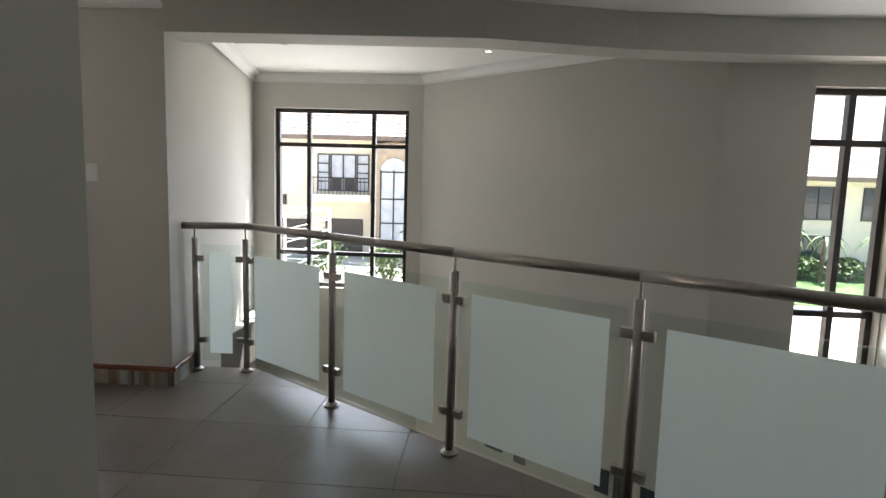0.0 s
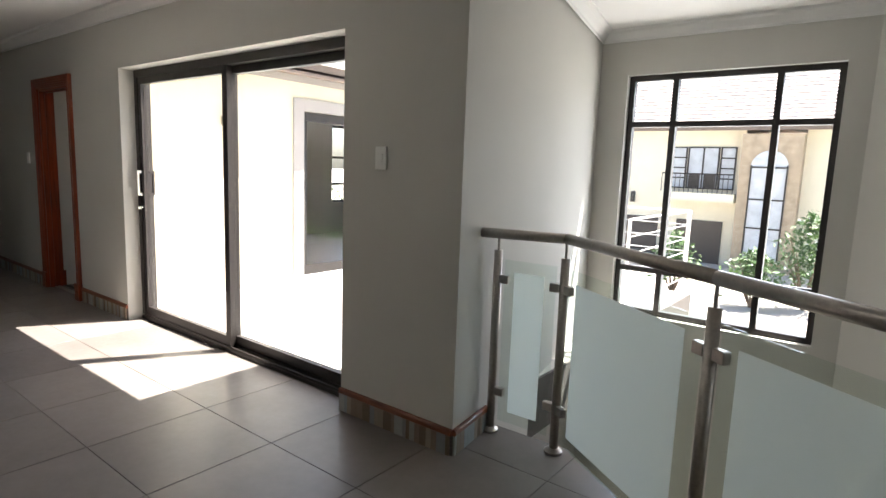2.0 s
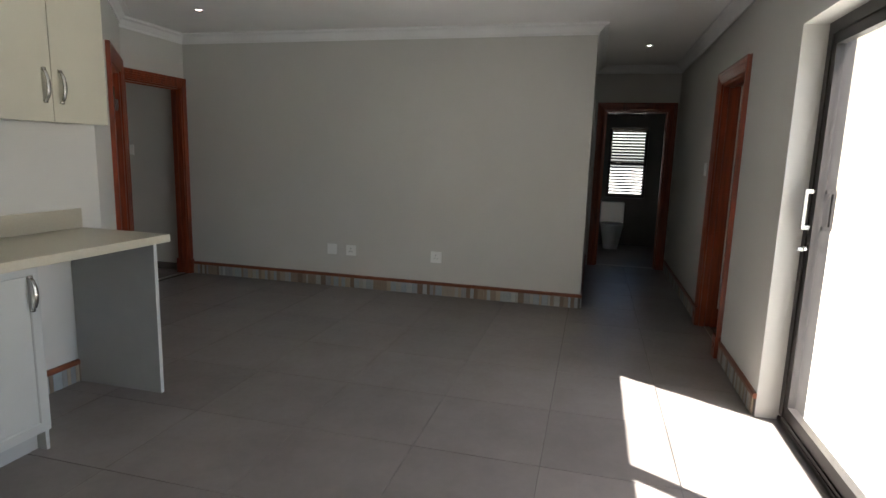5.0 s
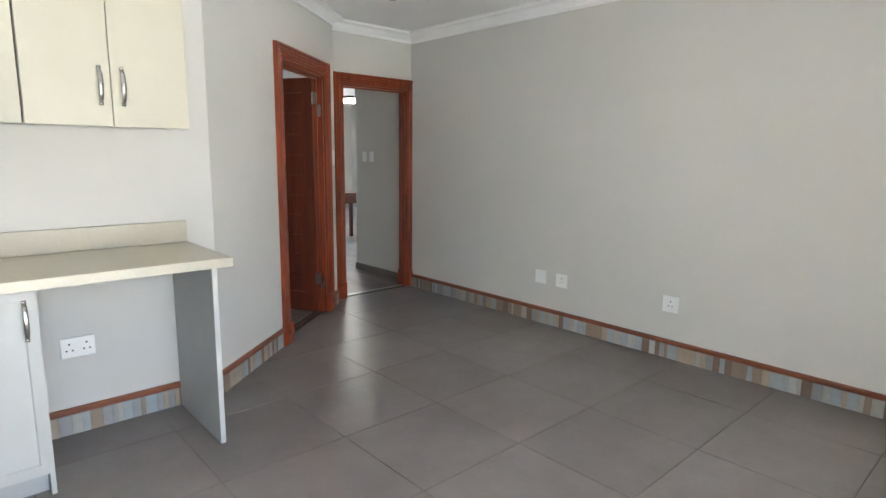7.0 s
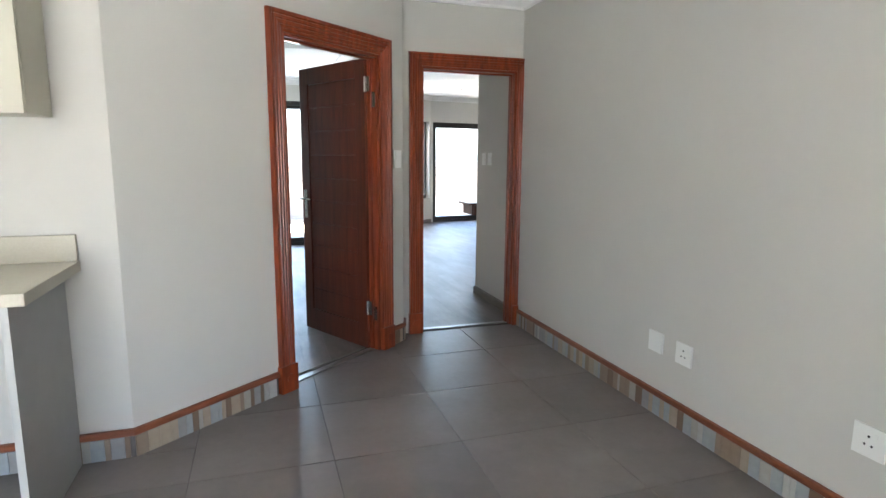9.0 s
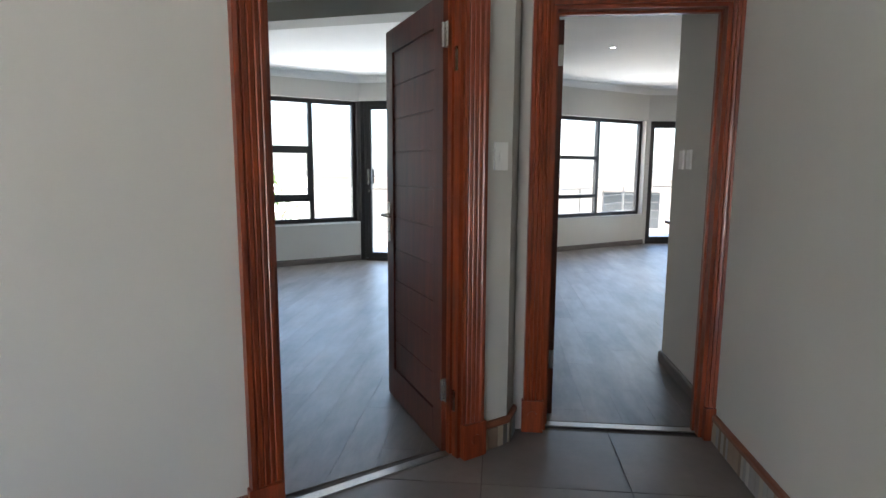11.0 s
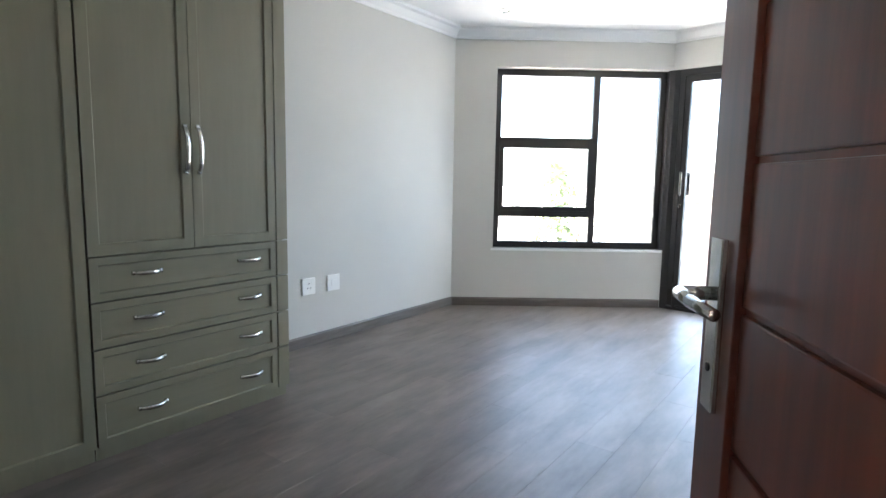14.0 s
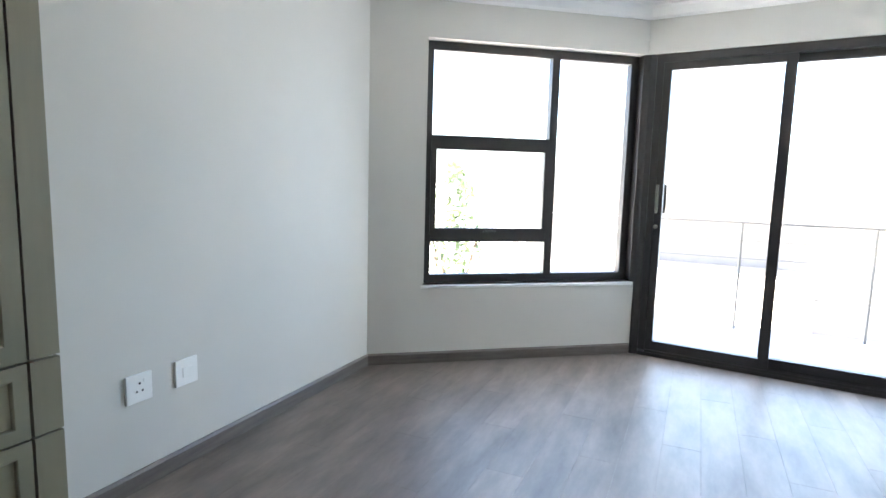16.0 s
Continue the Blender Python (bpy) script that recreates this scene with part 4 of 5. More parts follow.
# ---------- bar handles ----------
def arch_handle(parent, m, ln, name="handle"):
    """Arched bar handle along local x, standing off along -y."""
    bm, seg, rings = bmesh.new(), 10, []
    for k in range(seg + 1):
        s = k / seg
        off = 0.006 + 0.026 * math.sin(math.pi * s) ** 0.6
        wdt = 0.007 + 0.002 * math.sin(math.pi * s)
        x = (s - 0.5) * ln
        rings.append([bm.verts.new(m @ Vector((x, -off + dy, dz))) for dy, dz in ((-0.004, -wdt), (-0.004, wdt), (0.004, wdt), (0.004, -wdt))])
    for a, b in zip(rings, rings[1:]):
        for j in range(4):
            bm.faces.new((a[j], a[(j + 1) % 4], b[(j + 1) % 4], b[j]))
    bm.faces.new(rings[0][::-1])
    bm.faces.new(rings[-1])
    for s in (-0.5, 0.5):
        boxm(bm, s * ln - 0.007, s * ln + 0.007, -0.012, 0.0, -0.008, 0.008, m)
    bmesh.ops.recalc_face_normals(bm, faces=bm.faces[:])
    return part(name, bm, CHROME, parent, "satin metal arched handle", True)


def shaker(parent, name, m, w, h, mt, rail=0.07, t=0.02):
    """A framed front with a sunk panel, local x across, z up, -y outwards, its back at y = 0."""
    bm = boxm(bmesh.new(), 0, w, -t, 0, 0, h)
    bm.normal_update()
    f = [q for q in bm.faces if q.normal.y < -0.9]
    bmesh.ops.inset_region(bm, faces=f, thickness=rail)
    bmesh.ops.inset_region(bm, faces=f, thickness=0.005, depth=-0.003)
    bmesh.ops.inset_region(bm, faces=f, thickness=0.003, depth=-0.005)
    bm.transform(m)
    return part(name, bm, mt, parent)


# ---------- wardrobe ----------
WF = -3.69                                  # plane of the wardrobe fronts


def wardrobe_unit(label, y0, y1, drawers):
    u = thing("wardrobe", label, "wardrobe", "built-in wardrobes")
    part("body", BX(WF + 0.042, ALC - 0.005, y1, y0, 0.06, CEIL_B1 - 0.02), WARD, u)
    part("plinth", BX(WF + 0.03, WF + 0.05, y1, y0, 0, 0.06), WARD, u)
    m = lambda y, z: Matrix(((0, 1, 0, WF + 0.021), (-1, 0, 0, y), (0, 0, 1, z), (0, 0, 0, 1)))
    base = 0.063
    wd_ = (y0 - y1)
    if drawers:
        cut = [0.06, 0.284, 0.48, 0.675, 0.862]
        fil = 0.072
        for a, b in zip(cut, cut[1:]):
            dr = shaker(u, "drawer", m(y0 - 0.003, a + 0.003), wd_ - fil - 0.006, b - a - 0.006, WARD_H, 0.045)
            for s in (0.25, 0.81):
                arch_handle(dr, m(y0 - 0.003 - s * (wd_ - fil), (a + b) / 2 + 0.012) @ Matrix.Translation((0, -0.02, 0)), 0.115)
            part("filler", BX(WF, WF + 0.02, y1, y1 + fil - 0.004, a + 0.003, b - 0.003), WARD, u)
        base = 0.866
        part("filler", BX(WF, WF + 0.02, y1, y1 + fil - 0.004, base, CEIL_B1 - 0.03), WARD, u)
    else:
        fil = 0.0
    half = (wd_ - fil) / 2
    for k in (0, 1):
        do = shaker(u, "door", m(y0 - 0.002 - k * half, base), half - 0.004, CEIL_B1 - 0.03 - base, WARD, 0.062)
        hy = y0 - half + (0.032 if k == 0 else -0.032)
        if drawers:
            hm = m(hy, 1.31) @ Matrix.Translation((0, -0.02, 0)) @ Matrix.Rotation(radians(90), 4, "Y")
            arch_handle(do, hm, 0.205)
    return u


wardrobe_unit("grey green wardrobe with two doors over four drawers", -2.12, -3.10, True)
wardrobe_unit("tall grey green wardrobe with panelled doors", -1.12, -2.115, False)
wardrobe_unit("tall grey green wardrobe with panelled doors", -0.30, -1.115, False)

# ---------- kitchenette ----------
KB = -0.10
CT = 0.93


def front_pose(x, z, y):
    """Fronts that look to +y: local x to the west."""
    return Matrix(((-1, 0, 0, x), (0, -1, 0, y), (0, 0, 1, z), (0, 0, 0, 1)))


def base_unit(label, x0, x1, handle_left):
    u = thing("base_cabinet", label, "cabinet", "kitchenette base cabinets")
    part("body", BX(x0, x1, KB + 0.002, 0.45, 0.10, CT - 0.046), BASEU, u)
    part("side_leg", BX(x0, x0 + 0.018, KB + 0.3, 0.45, 0, 0.10), BASEU, u)
    part("kick_plate", BX(x0 + 0.02, x1, 0.385, 0.40, 0, 0.10), PANELG, u)
    d = shaker(u, "door", front_pose(x1 - 0.003, 0.105, 0.451), x1 - x0 - 0.006, CT - 0.15, BASEU, 0.06)
    hx = x0 + 0.045 if handle_left else x1 - 0.045
    arch_handle(d, front_pose(hx, 0.76, 0.471) @ Matrix.Rotation(radians(90), 4, "Y"), 0.15)
    return u


base_unit("off-white base cabinet with a panelled door", -4.15, -3.55, True)
base_unit("off-white base cabinet beside the wall", -3.545, -2.95, False)
sp = thing("end_panel", "grey board panel holding up the worktop end", "panel")
part("board", BX(-4.845, -4.822, KB + 0.002, 0.488, 0, CT - 0.0455), PANELG, sp)
part("edge_strip", BX(-4.8455, -4.8215, 0.488, 0.490, 0, CT - 0.0455), BASEU, sp, "pale edge strip")
wt = thing("worktop", "cream speckled worktop with an upstand", "worktop")
part("top", BX(-4.91, -2.93, KB + 0.001, 0.53, CT - 0.045, CT, bev=0.004), COUNTER, wt)
part("upstand", BX(-4.905, -2.93, KB + 0.001, KB + 0.021, CT + 0.0005, CT + 0.115, bev=0.003), COUNTER, wt)
sink = thing("sink", "round stainless steel sink let into the worktop", "sink")
bm = bmesh.new()
bmesh.ops.create_cone(bm, cap_ends=False, segments=32, radius1=0.20, radius2=0.185, depth=0.006, matrix=Matrix.Translation((-3.72, 0.2, CT + 0.003)))
bmesh.ops.create_cone(bm, cap_ends=True, segments=32, radius1=0.183, radius2=0.183, depth=0.001, matrix=Matrix.Translation((-3.72, 0.2, CT + 0.002)))
part("rim", bm, STEEL, sink)


def wall_cabinet(x0, x1):
    u = thing("wall_cabinet", "cream wall cabinet with two plain doors", "cabinet", "kitchenette wall cabinets")
    part("body", BX(x0, x1, KB + 0.002, 0.18, 1.53, 2.28), CUPB, u)
    mid = (x0 + x1) / 2
    for a, b, hx in ((x0 + 0.002, mid - 0.002, mid - 0.045), (mid + 0.002, x1 - 0.002, mid + 0.045)):
        d = part("door", BX(a, b, 0.181, 0.20, 1.525, 2.28, bev=0.002), CUPB, u)
        arch_handle(d, front_pose(hx, 1.70, 0.20) @ Matrix.Rotation(radians(90), 4, "Y"), 0.155)
    return u


wall_cabinet(-4.86, -4.20)
wall_cabinet(-4.195, -3.54)

# ---------- bathroom ----------
toilet = thing("toilet", "white ceramic toilet below the window", "toilet")
bm = BX(-12.19, -12.0, 2.98, 3.36, 0.38, 0.74, bev=0.02)
part("cistern", bm, CERAMIC, toilet)
bm = bmesh.new()
bmesh.ops.create_cone(bm, cap_ends=True, segments=24, radius1=0.12, radius2=0.19, depth=0.38, matrix=Matrix.Translation((-11.78, 3.17, 0.19)) @ Matrix.Diagonal((1.25, 0.95, 1, 1)))
part("bowl", bm, CERAMIC, toilet, smooth=False)
bm = bmesh.new()
bmesh.ops.create_cone(bm, cap_ends=True, segments=24, radius1=0.195, radius2=0.19, depth=0.03, matrix=Matrix.Translation((-11.78, 3.17, 0.397)) @ Matrix.Diagonal((1.25, 0.95, 1, 1)))
part("seat", bm, CERAMIC, toilet)
basin = thing("basin", "white pedestal basin in the dim bathroom", "basin")
bm = bmesh.new()
bmesh.ops.create_cone(bm, cap_ends=True, segments=20, radius1=0.10, radius2=0.08, depth=0.68, matrix=Matrix.Translation((-10.9, 2.75, 0.34)))
part("pedestal", bm, CERAMIC, basin)
bm = bmesh.new()
bmesh.ops.create_cone(bm, cap_ends=True, segments=24, radius1=0.15, radius2=0.24, depth=0.16, matrix=Matrix.Translation((-10.9, 2.75, 0.76)))
part("bowl", bm, CERAMIC, basin)

# ---------- second bedroom ----------
desk = thing("dressing_table", "dark wood dressing table with a drawer", "table")
part("tabletop", BX(-9.9, -8.42, -5.15, -4.70, 0.74, 0.77, bev=0.004), DOORWOOD, desk)
dr = part("drawer", BX(-9.85, -8.50, -4.74, -4.715, 0.60, 0.735, bev=0.003), DOORWOOD, desk)
part("knob", cyl((-8.75, -4.715, 0.67), (-8.75, -4.69, 0.67), 0.014, 12), CHROME, dr)
part("apron", BX(-9.85, -8.48, -5.12, -4.742, 0.60, 0.738), DOORWOOD, desk)
for x in (-9.86, -9.25):
    part("leg", BX(x, x + 0.05, -5.12, -5.07, 0, 0.599), DOORWOOD, desk)
    part("leg", BX(x, x + 0.05, -4.80, -4.75, 0, 0.599), DOORWOOD, desk)
pend = thing("ceiling_lamp", "dark framed flat ceiling lamp with a lit underside", "lamp")
part("frame", BX(-9.9, -9.15, -5.7, -5.0, 2.30, 2.34), BRONZE, pend)
part("diffuser", BX(-9.87, -9.18, -5.67, -5.03, 2.285, 2.299), LAMPGLOW, pend, "lit white diffuser")
part("rod", cyl((-9.52, -5.35, 2.34), (-9.52, -5.35, CEIL_B2), 0.012, 10), BRONZE, pend)

# ---------- terrace and balconies ----------
def rail_run(name, label, a, b, z, nbars, gap, top, posts, mt=STEEL, bar_r=0.009, post_r=0.02, z0=0.0):
    r = thing(name, label, "railing")
    A, B = Vector((*a, 0)), Vector((*b, 0))
    part("top_rail", cyl(A + Vector((0, 0, top)), B + Vector((0, 0, top)), bar_r * 2.2, 12), mt, r)
    for k in range(1, nbars + 1):
        z_ = top - k * gap
        part("bar", cyl(A + Vector((0, 0, z_)), B + Vector((0, 0, z_)), bar_r, 8), mt, r)
    for k in range(posts):
        q = A.lerp(B, k / (posts - 1))
        part("post", cyl(q + Vector((0, 0, z0)), q + Vector((0, 0, top)), post_r, 10), mt if mt is not STEEL else STEEL, r)
    return r


rail_run("terrace_railing", "pale steel terrace railing with horizontal bars", (-2.38, 6.95), (-2.38, 9.03), 0, 5, 0.165, 1.0, 3, FASCIA, 0.0055, 0.016, -0.036)
rail_run("terrace_railing", "pale steel railing along the terrace end", (-6.1, 9.03), (-2.40, 9.03), 0, 5, 0.165, 1.0, 5, FASCIA, 0.0055, 0.016, -0.036)
wl = thing("wall_light", "small brushed metal up and down wall light", "wall light")
part("body", BX(-6.2, -6.12, 5.08, 5.16, 1.78, 1.88, bev=0.004), STEEL, wl)
part("lens", BX(-6.185, -6.135, 5.095, 5.145, 1.775, 1.7795), PLASTIC, wl)
balc = structure("balcony_floor", prism([(-2.7, -5.6), (-4.6, -6.85), (-6.72, -6.72), (-6.86, -7.6), (-9.2, -9.35), (-12.8, -9.85), (-12.8, -11.3), (-9.2, -11.0), (-7.6, -8.3), (-2.3, -8.3)], -0.3, -0.03), TERR, "pale balcony floor in the sun", "balcony")
rail_run("balcony_railing", "thin steel balcony railing with cables", (-7.5, -8.15), (-2.4, -8.15), 0, 4, 0.165, 0.97, 6, WEATHERED, 0.0048, 0.012, -0.03)
rail_run("balcony_railing", "thin steel balcony railing with cables", (-7.5, -8.18), (-9.2, -10.9), 0, 4, 0.165, 0.97, 4, WEATHERED, 0.0048, 0.012, -0.03)
rail_run("balcony_railing", "thin steel balcony railing with cables", (-9.22, -10.92), (-12.7, -11.2), 0, 4, 0.165, 0.97, 4, WEATHERED, 0.0048, 0.012, -0.03)

# dark squares standing in for the dark stripes between sunlit steps, which aren't built
MDG = frame_of(S2, S3)
for k, (u, z) in enumerate(((1.05, -1.25), (1.42, -1.28), (2.30, -1.22), (2.48, -1.22), (2.72, -1.24))):
    nb = tagged(linked("wall_niche", BX(u, u + (0.22 if k == 0 else 0.13), -0.012, -0.001, z, z + 0.22, MDG), DARKGLASS), "dark square standing in for the gaps between sunlit steps below", "glass block", "glass blocks")


# ---------- neighbouring houses ----------
def facade_window(parent, x0, x1, z0, z1, y, nx=2, nz=2, glass=DARKGLASS):
    w = part("window", BX(x0, x1, y - 0.05, y - 0.005, z0, z1), glass, parent)
    t = 0.07
    bm = bmesh.new()
    for k in range(nx + 1):
        x = x0 + (x1 - x0 - t) * k / nx
        boxm(bm, x, x + t, y - 0.1, y - 0.051, z0, z1)
    for k in range(nz + 1):
        z = z0 + (z1 - z0 - t) * k / nz
        boxm(bm, x0, x1, y - 0.095, y - 0.056, z, z + t)
    part("frame", bm, BRONZE, w)
    return w


def hip_roof(parent, x0, x1, y0, y1, z, rise, mt=ROOF):
    bm = bmesh.new()
    d = (y1 - y0) / 2
    v = [bm.verts.new(q) for q in ((x0, y0, z), (x1, y0, z), (x1, y1, z), (x0, y1, z), (x0 + d, y0 + d, z + rise), (x1 - d, y0 + d, z + rise))]
    for f in ((0, 1, 5, 4), (1, 2, 5), (2, 3, 4, 5), (3, 0, 4), (3, 2, 1, 0)):
        bm.faces.new([v[i] for i in f])
    rf_ = part("roof", bm, mt, parent)
    rb = bmesh.new()
    rows_ = 14
    for k in range(rows_):
        s0 = k / rows_
        boxm(rb, x0 + d * s0, x1 - d * s0, y0 + d * s0, y0 + d * s0 + 0.12, z + rise * s0, z + rise * s0 + 0.09)
    part("tile_row", rb, mt, rf_)
    part("fascia", BX(x0, x1, y0 - 0.06, y0, z - 0.22, z + 0.02), SOFFIT, parent)
    return rf_


GZ = -3.1
h1 = thing("neighbour_house", "cream two storey house with a small balcony and garage doors", "house")
FY = 34.0
part("wall", BX(-26, -6.4, FY, FY + 9, GZ, 4.0), CREAM, h1)
part("wall", BX(-3.8, 4, FY, FY + 9, GZ, 4.0), CREAM, h1)
part("entrance_tower", BX(-6.4, -3.8, FY - 1.0, FY + 4, GZ, 3.6), STONE, h1, "sandstone clad entrance")
hip_roof(h1, -27, 5, FY - 0.8, FY + 9.8, 4.0, 3.2)
facade_window(h1, -9.9, -9.15, 0.8, 3.0, FY, 1, 4, PALE_PANE)
bdr = facade_window(h1, -9.1, -7.55, 0.8, 3.0, FY, 2, 1, PALE_PANE)
for x in (-8.99, -8.21):
    part("kick_panel", BX(x, x + 0.56, FY - 0.09, FY - 0.0505, 0.87, 1.6), BRONZE, bdr)
facade_window(h1, -7.5, -6.75, 0.8, 3.0, FY, 1, 4, PALE_PANE)
bk = part("balcony", BX(-10.2, -6.5, FY - 1.1, FY, 0.2, 0.62), CREAM, h1)
part("balcony_rail", BX(-10.1, -6.6, FY - 1.05, FY - 1.0, 1.55, 1.62), BRONZE, bk)
for k in range(16):
    x = -10.1 + k * 0.232
    part("baluster", BX(x, x + 0.03, FY - 1.04, FY - 1.01, 0.62, 1.55), BRONZE, bk)
for x0, x1 in ((-13.3, -10.4), (-9.4, -7.1)):
    gd = part("garage_door", BX(x0, x1, FY - 0.06, FY - 0.005, GZ, -0.85), GARAGE, h1)
    for k in range(6):
        part("slat", BX(x0, x1, FY - 0.085, FY - 0.061, GZ + 0.02 + k * 0.37, GZ + 0.34 + k * 0.37), GARAGE, gd)
bm = bmesh.new()
arch_pts = [(-5.9, -2.6), (-4.3, -2.6)] + [(-5.1 + 0.8 * math.cos(a), 2.0 + 0.8 * math.sin(a)) for a in [math.pi * k / 12 for k in range(13)]]
vs = [bm.verts.new((x, FY - 1.03, z)) for x, z in arch_pts]
bm.faces.new(vs)
for e in bmesh.ops.extrude_face_region(bm, geom=bm.faces[:])["geom"]:
    if isinstance(e, bmesh.types.BMVert):
        e.co.y -= 0.02
bmesh.ops.recalc_face_normals(bm, faces=bm.faces[:])
# no curtain here: the pale colour paints the sky's reflection
aw = part("arched_window", bm, PALE_PANE, h1)
bm = bmesh.new()
for x in (-5.9, -5.14, -4.37):
    boxm(bm, x, x + 0.07, FY - 1.10, FY - 1.06, -2.6, 2.1)
for z in (-2.6, -1.0, 0.4, 1.95):
    boxm(bm, -5.9, -4.3, FY - 1.095, FY - 1.065, z, z + 0.08)
part("frame", bm, BRONZE, aw)
part("wall_lantern", BX(-12.0, -11.8, FY - 0.2, FY, -0.1, 0.5, bev=0.04), BRONZE, h1)

h2 = thing("neighbour_house", "pale two storey house behind a lawn with palms", "house")
part("wall", BX(12, 34, 34.0, 42, GZ, 2.4), CREAM, h2)
hip_roof(h2, 11.2, 34.8, 33.2, 42.8, 2.4, 2.6)
for x in (17.5, 21.5, 26.0):
    facade_window(h2, x, x + 2.4, 0.0, 1.9, 34.0, 3, 2)
    facade_window(h2, x + 0.9, x + 2.2, -2.9, -0.9, 34.0, 2, 1)
part("column", BX(15.2, 16.0, 33.4, 34.2, GZ, 2.3), STONE, h2)
h3 = thing("neighbour_house", "pale flat roofed house beyond the balcony", "house")
part("wall", BX(-26, 1.0, -31, -22, GZ, 1.0), GREYPL, h3)
part("roof", BX(-26.5, 1.8, -31.5, -19.2, 1.0, 1.28), DARKFASCIA, h3, "flat roof with a dark grey edge")
part("wall_lower", BX(-8, -3, -21.99, -19.5, GZ, -1.2), CREAM, h3)
for x in (-20, -13):
    facade_w = part("window", BX(x, x + 2.2, -22.0, -21.96, -1.0, 0.4), DARKGLASS, h3)


# ---------- plants ----------
def leafy(name, label, x, y, z, h, r, n, seed, leaf=0.16, flowers=0, trunk=True, category="shrub", leaf_mat=LEAF):
    rnd = random.Random(seed)
    t = thing(name, label, category)
    if trunk:
        bm = bmesh.new()
        for k in range(6):
            a = rnd.uniform(0, 6.28)
            cyl((x, y, z), (x + math.cos(a) * r * 0.6, y + math.sin(a) * r * 0.6, z + h * rnd.uniform(0.5, 0.85)), 0.03 + 0.01 * h, 6, r2=0.008, bm=bm)
        part("stems", bm, BARK, t)
    def crown(cnt, size):
        vs_, fs_ = [], []
        for k in range(cnt):
            cl = rnd.random()
            a, rr = rnd.uniform(0, 6.28), r * math.sqrt(rnd.random()) * (0.6 + 0.4 * math.sin(5 * cl * 6.28))
            c = Vector((x + math.cos(a) * rr, y + math.sin(a) * rr, z + h * (0.25 + 0.75 * rnd.random() ** 0.8) * (1 - 0.35 * rr / r)))
            e = Euler((rnd.uniform(-1, 1), rnd.uniform(-1, 1), rnd.uniform(0, 6.28))).to_matrix()
            s = size * rnd.uniform(0.6, 1.4)
            b = len(vs_)
            for q in ((-0.5, 0, 0), (0, -0.22, 0.03), (0.6, 0, 0), (0, 0.22, 0.03)):
                vs_.append(tuple(c + e @ (Vector(q) * s)))
            fs_.append((b, b + 1, b + 2, b + 3))
        me = bpy.data.meshes.new("leaves")
        me.from_pydata(vs_, [], fs_)
        return me
    me = crown(n, leaf)
    me.materials.append(leaf_mat)
    ob = new("leaves", me)
    ob.parent = t
    if flowers:
        me = crown(flowers, leaf * 0.7)
        me.materials.append(PETAL)
        ob = new("flowers", me)
        ob.parent = t
    return t


def palm(name, label, x, y, z, h, seed, fr=1.3):
    rnd = random.Random(seed)
    t = thing(name, label, "palm")
    part("trunk", cyl((x, y, z), (x + 0.1, y, z + h), 0.12, 10, r2=0.08), BARK, t)
    for k in range(14):
        a, up = k * 2.4 + rnd.uniform(-0.2, 0.2), rnd.uniform(0.15, 0.9)
        bm, prev = bmesh.new(), None
        for s in range(6):
            f = s / 5
            c = Vector((x + 0.1 + math.cos(a) * fr * f, y + math.sin(a) * fr * f, z + h + fr * (up * f - 1.1 * f * f)))
            sd = Vector((-math.sin(a), math.cos(a), 0)) * (0.11 * (1 - f) + 0.01)
            cur = (bm.verts.new(c - sd), bm.verts.new(c + sd))
            if prev:
                bm.faces.new((prev[0], prev[1], cur[1], cur[0]))
            prev = cur
        part("frond", bm, LEAF, t)
    return t


leafy("rose_bush", "green bush with white flowers", -3.9, 24.0, GZ, 2.2, 1.1, 900, 1, 0.2, 90)
leafy("rose_bush", "tall green bush with white flowers", -2.4, 25.0, GZ, 3.6, 1.2, 1100, 2, 0.2, 70)
leafy("shrub", "loose pale green shrub in a planter", -6.6, 24.0, GZ, 2.6, 1.0, 500, 3, 0.22)
palm("palm", "small palm before a pale house", 15.4, 29.5, GZ, 2.6, 4)
palm("palm", "small palm before a pale house", 17.6, 30.5, GZ, 2.3, 5)
palm("palm", "small palm before a pale house", 20.0, 30.0, GZ, 2.4, 6)
leafy("shrub", "dark green garden shrub", 17.2, 31.5, GZ, 1.4, 1.6, 900, 7, 0.25)
leafy("shrub", "dark green garden shrub", 19.6, 31.6, GZ, 1.3, 1.5, 900, 8, 0.25)
leafy("tree", "leafy green tree beyond the balcony", 1.6, -18.0, GZ, 5.0, 1.6, 1100, 9, 0.26, category="tree", leaf_mat=SUNLIT_LEAF)
leafy("tree", "leafy green tree behind the third room", -24.0, 20.0, GZ, 5.0, 2.6, 3500, 10, 0.24, category="tree", leaf_mat=SUNLIT_LEAF)
leafy("tree", "leafy green tree behind the third room", -26.0, 13.0, GZ, 4.6, 2.6, 3500, 11, 0.24, category="tree", leaf_mat=SUNLIT_LEAF)

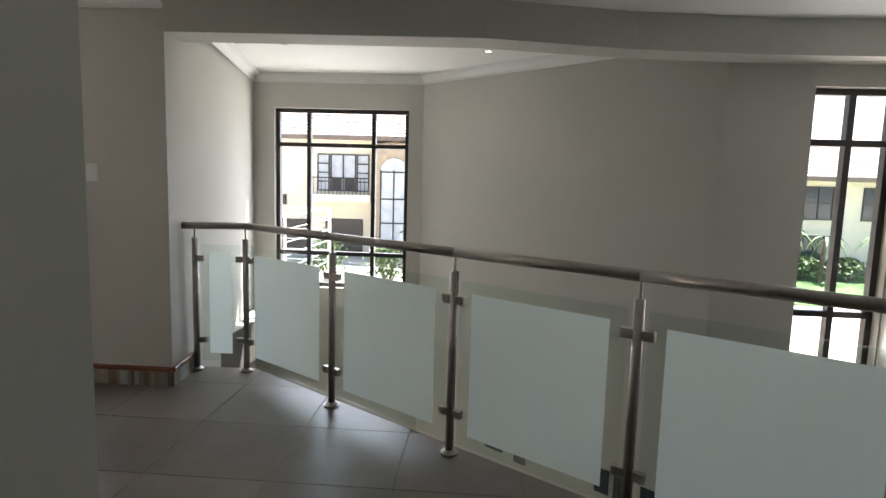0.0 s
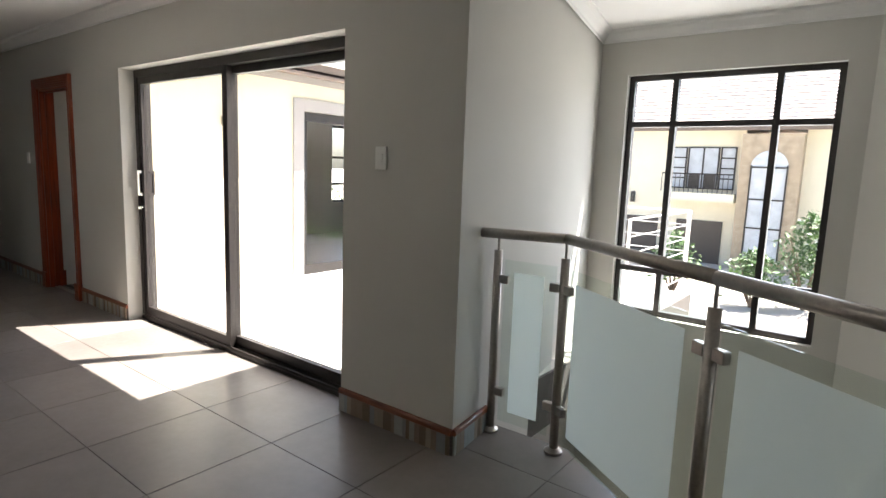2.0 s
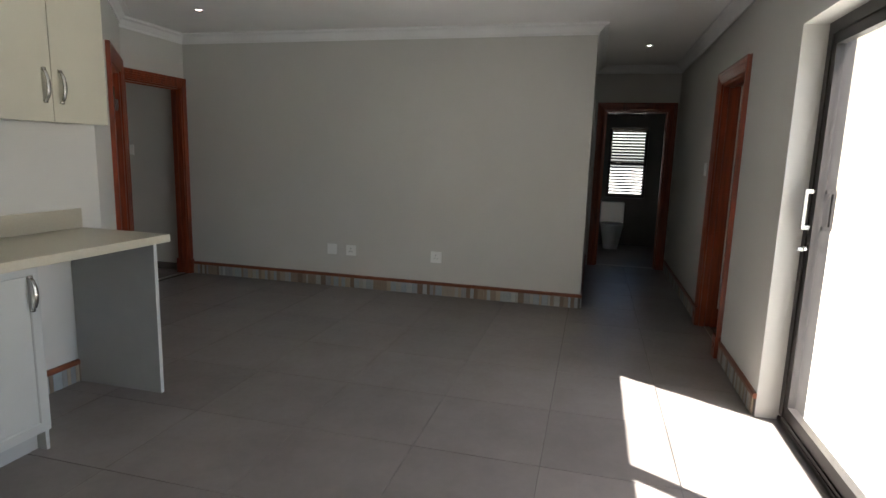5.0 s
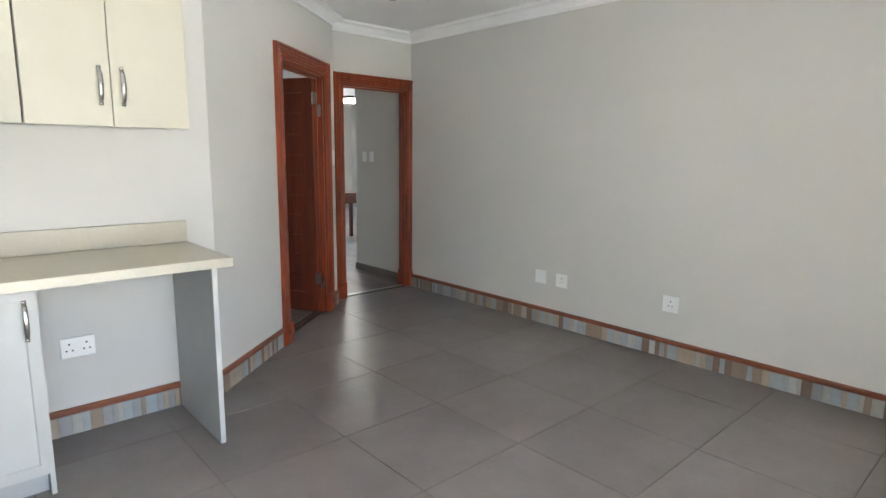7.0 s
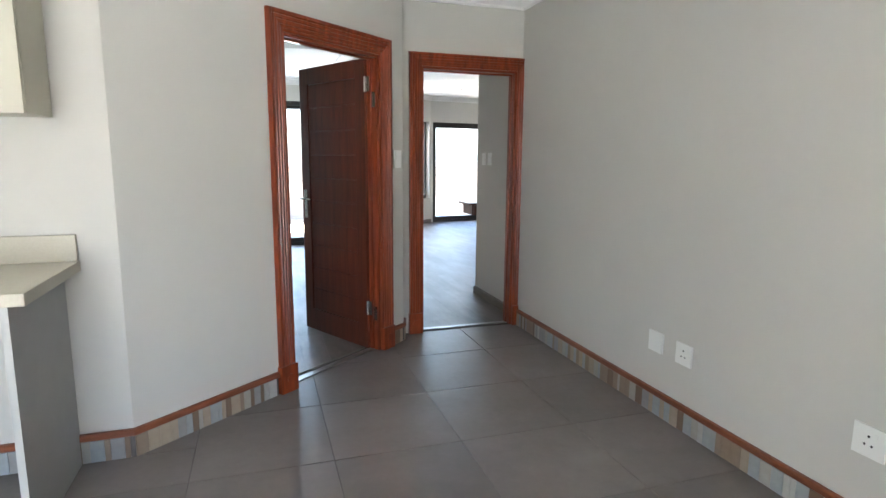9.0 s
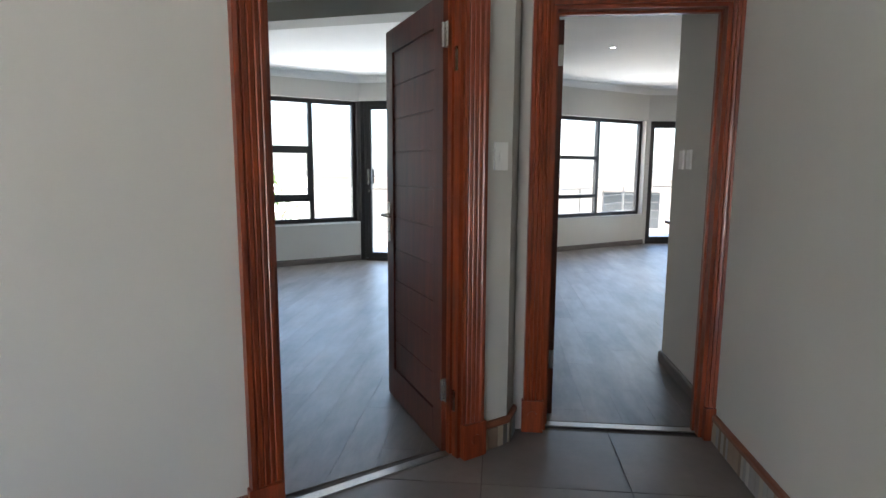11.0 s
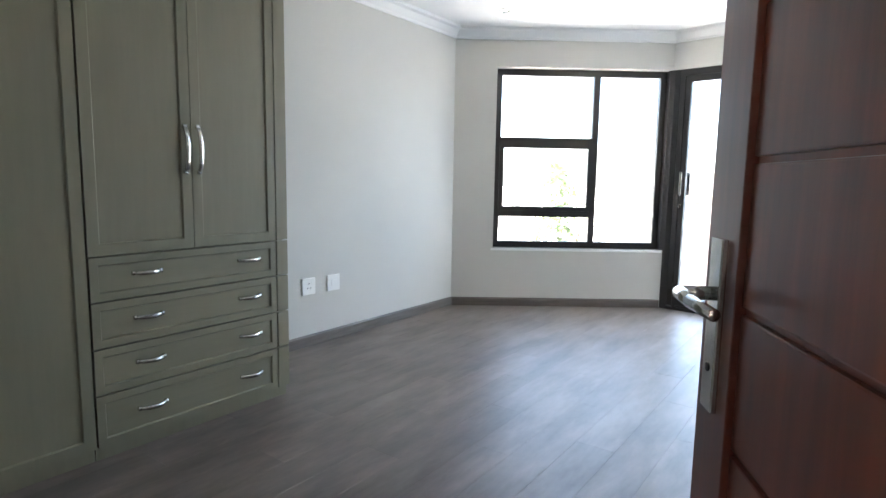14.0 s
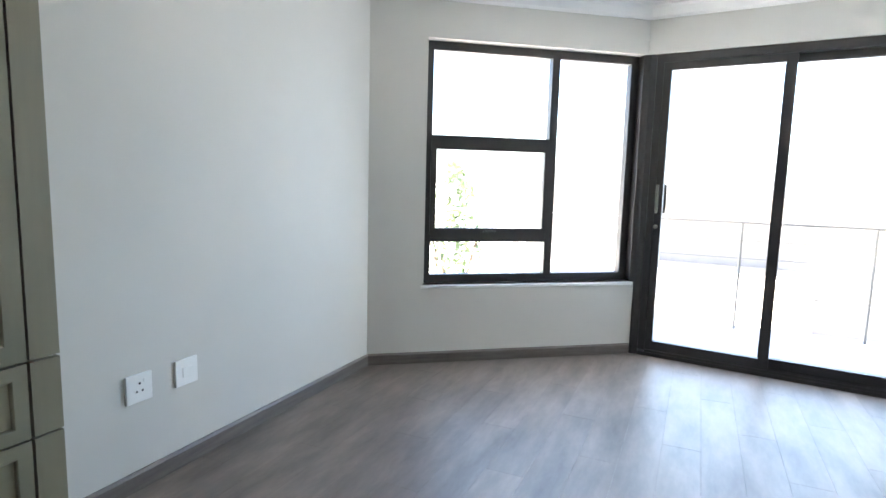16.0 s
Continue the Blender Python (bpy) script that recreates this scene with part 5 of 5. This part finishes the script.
# ---------- floor pieces and skirting stones ----------
TP = 0.62
TO = (-0.976, -1.03)
field("floor_tile", floor, [
    [(LW, 3.95), (LW, D2Y), (-6.72, D2Y), (-5.316, -0.32), (-5.316, 3.95)], [(-5.316, -0.31), (-5.06, -0.105), (-5.316, -0.105)],
    [(-5.316, -0.10), (-2.216, -0.10), (-2.216, 3.95), (-5.316, 3.95)],
    [(-2.216, -0.10), (-0.976, -0.10), (-0.976, 3.79), (-1.66, 4.27), (-2.1, 4.26), (-2.216, 3.95)],
    [(-0.976, -1.5), (E_X, -1.5), (E_X, 1.04), (-0.976, 3.79)],
    [(-10.1, 2.79), (LW, 2.79), (LW, 3.95), (-10.1, 3.95)]], TILE, TP, TP, TO, 0.004)
field("terrace_tile", terrace, [[(-6.2, N + 0.25), (-2.32, N + 0.25), (-2.32, 9.1), (-6.2, 9.1)]], TERR, 0.6, 0.6, (-6.2, 4.07), 0.004, top=-0.03)
field("plank", floor_b1, [[(-6.72, -1.75), (-6.62, -1.53), (-4.97, -0.25), (ALC, -0.25), (ALC, -3.10), (B1E, -5.50), C1, C2, C3]], PLANK, 1.22, 0.18, (-5, -4), 0.0006, 0.37, PLANK_TURN, 0.005)
field("plank", floor_b2, [[(-6.86, -1.68), (-6.86, -7.43), (-7.75, -8.09), (-7.75, -1.68)], [(-7.75, -2.70), (-7.75, -8.09), D2, D3, (-12.2, -2.70)]], PLANK, 1.22, 0.18, (-8, -4), 0.0006, 0.37, PLANK_TURN, 0.005)

rs = random.Random(5)
stones = []
for wdt in (0.024, 0.034, 0.044, 0.058):
    bm = boxm(bmesh.new(), 0, wdt - 0.002, -0.010, 0.0, 0.002, 0.103)
    me = bpy.data.meshes.new("skirting_stone")
    bm.to_mesh(me)
    bm.free()
    me.materials.append(MOSAIC)
    stones.append((wdt, me))
for s, pts, side in skirts:
    for a, b in zip(pts, pts[1:]):
        m, ln, u = frame_of(a, b) if side > 0 else frame_of(b, a), (Vector(b) - Vector(a)).length, 0.0
        m = frame_of(b, a)
        while u < ln - 0.03:
            wdt, me = rs.choice(stones)
            if u + wdt > ln:
                wdt, me = stones[0]
            ob = new("skirting_stone", me)
            ob.parent = s
            ob.matrix_world = m @ Matrix.Translation((u, -0.0052 + rs.uniform(-0.0015, 0.0), 0))
            u += wdt
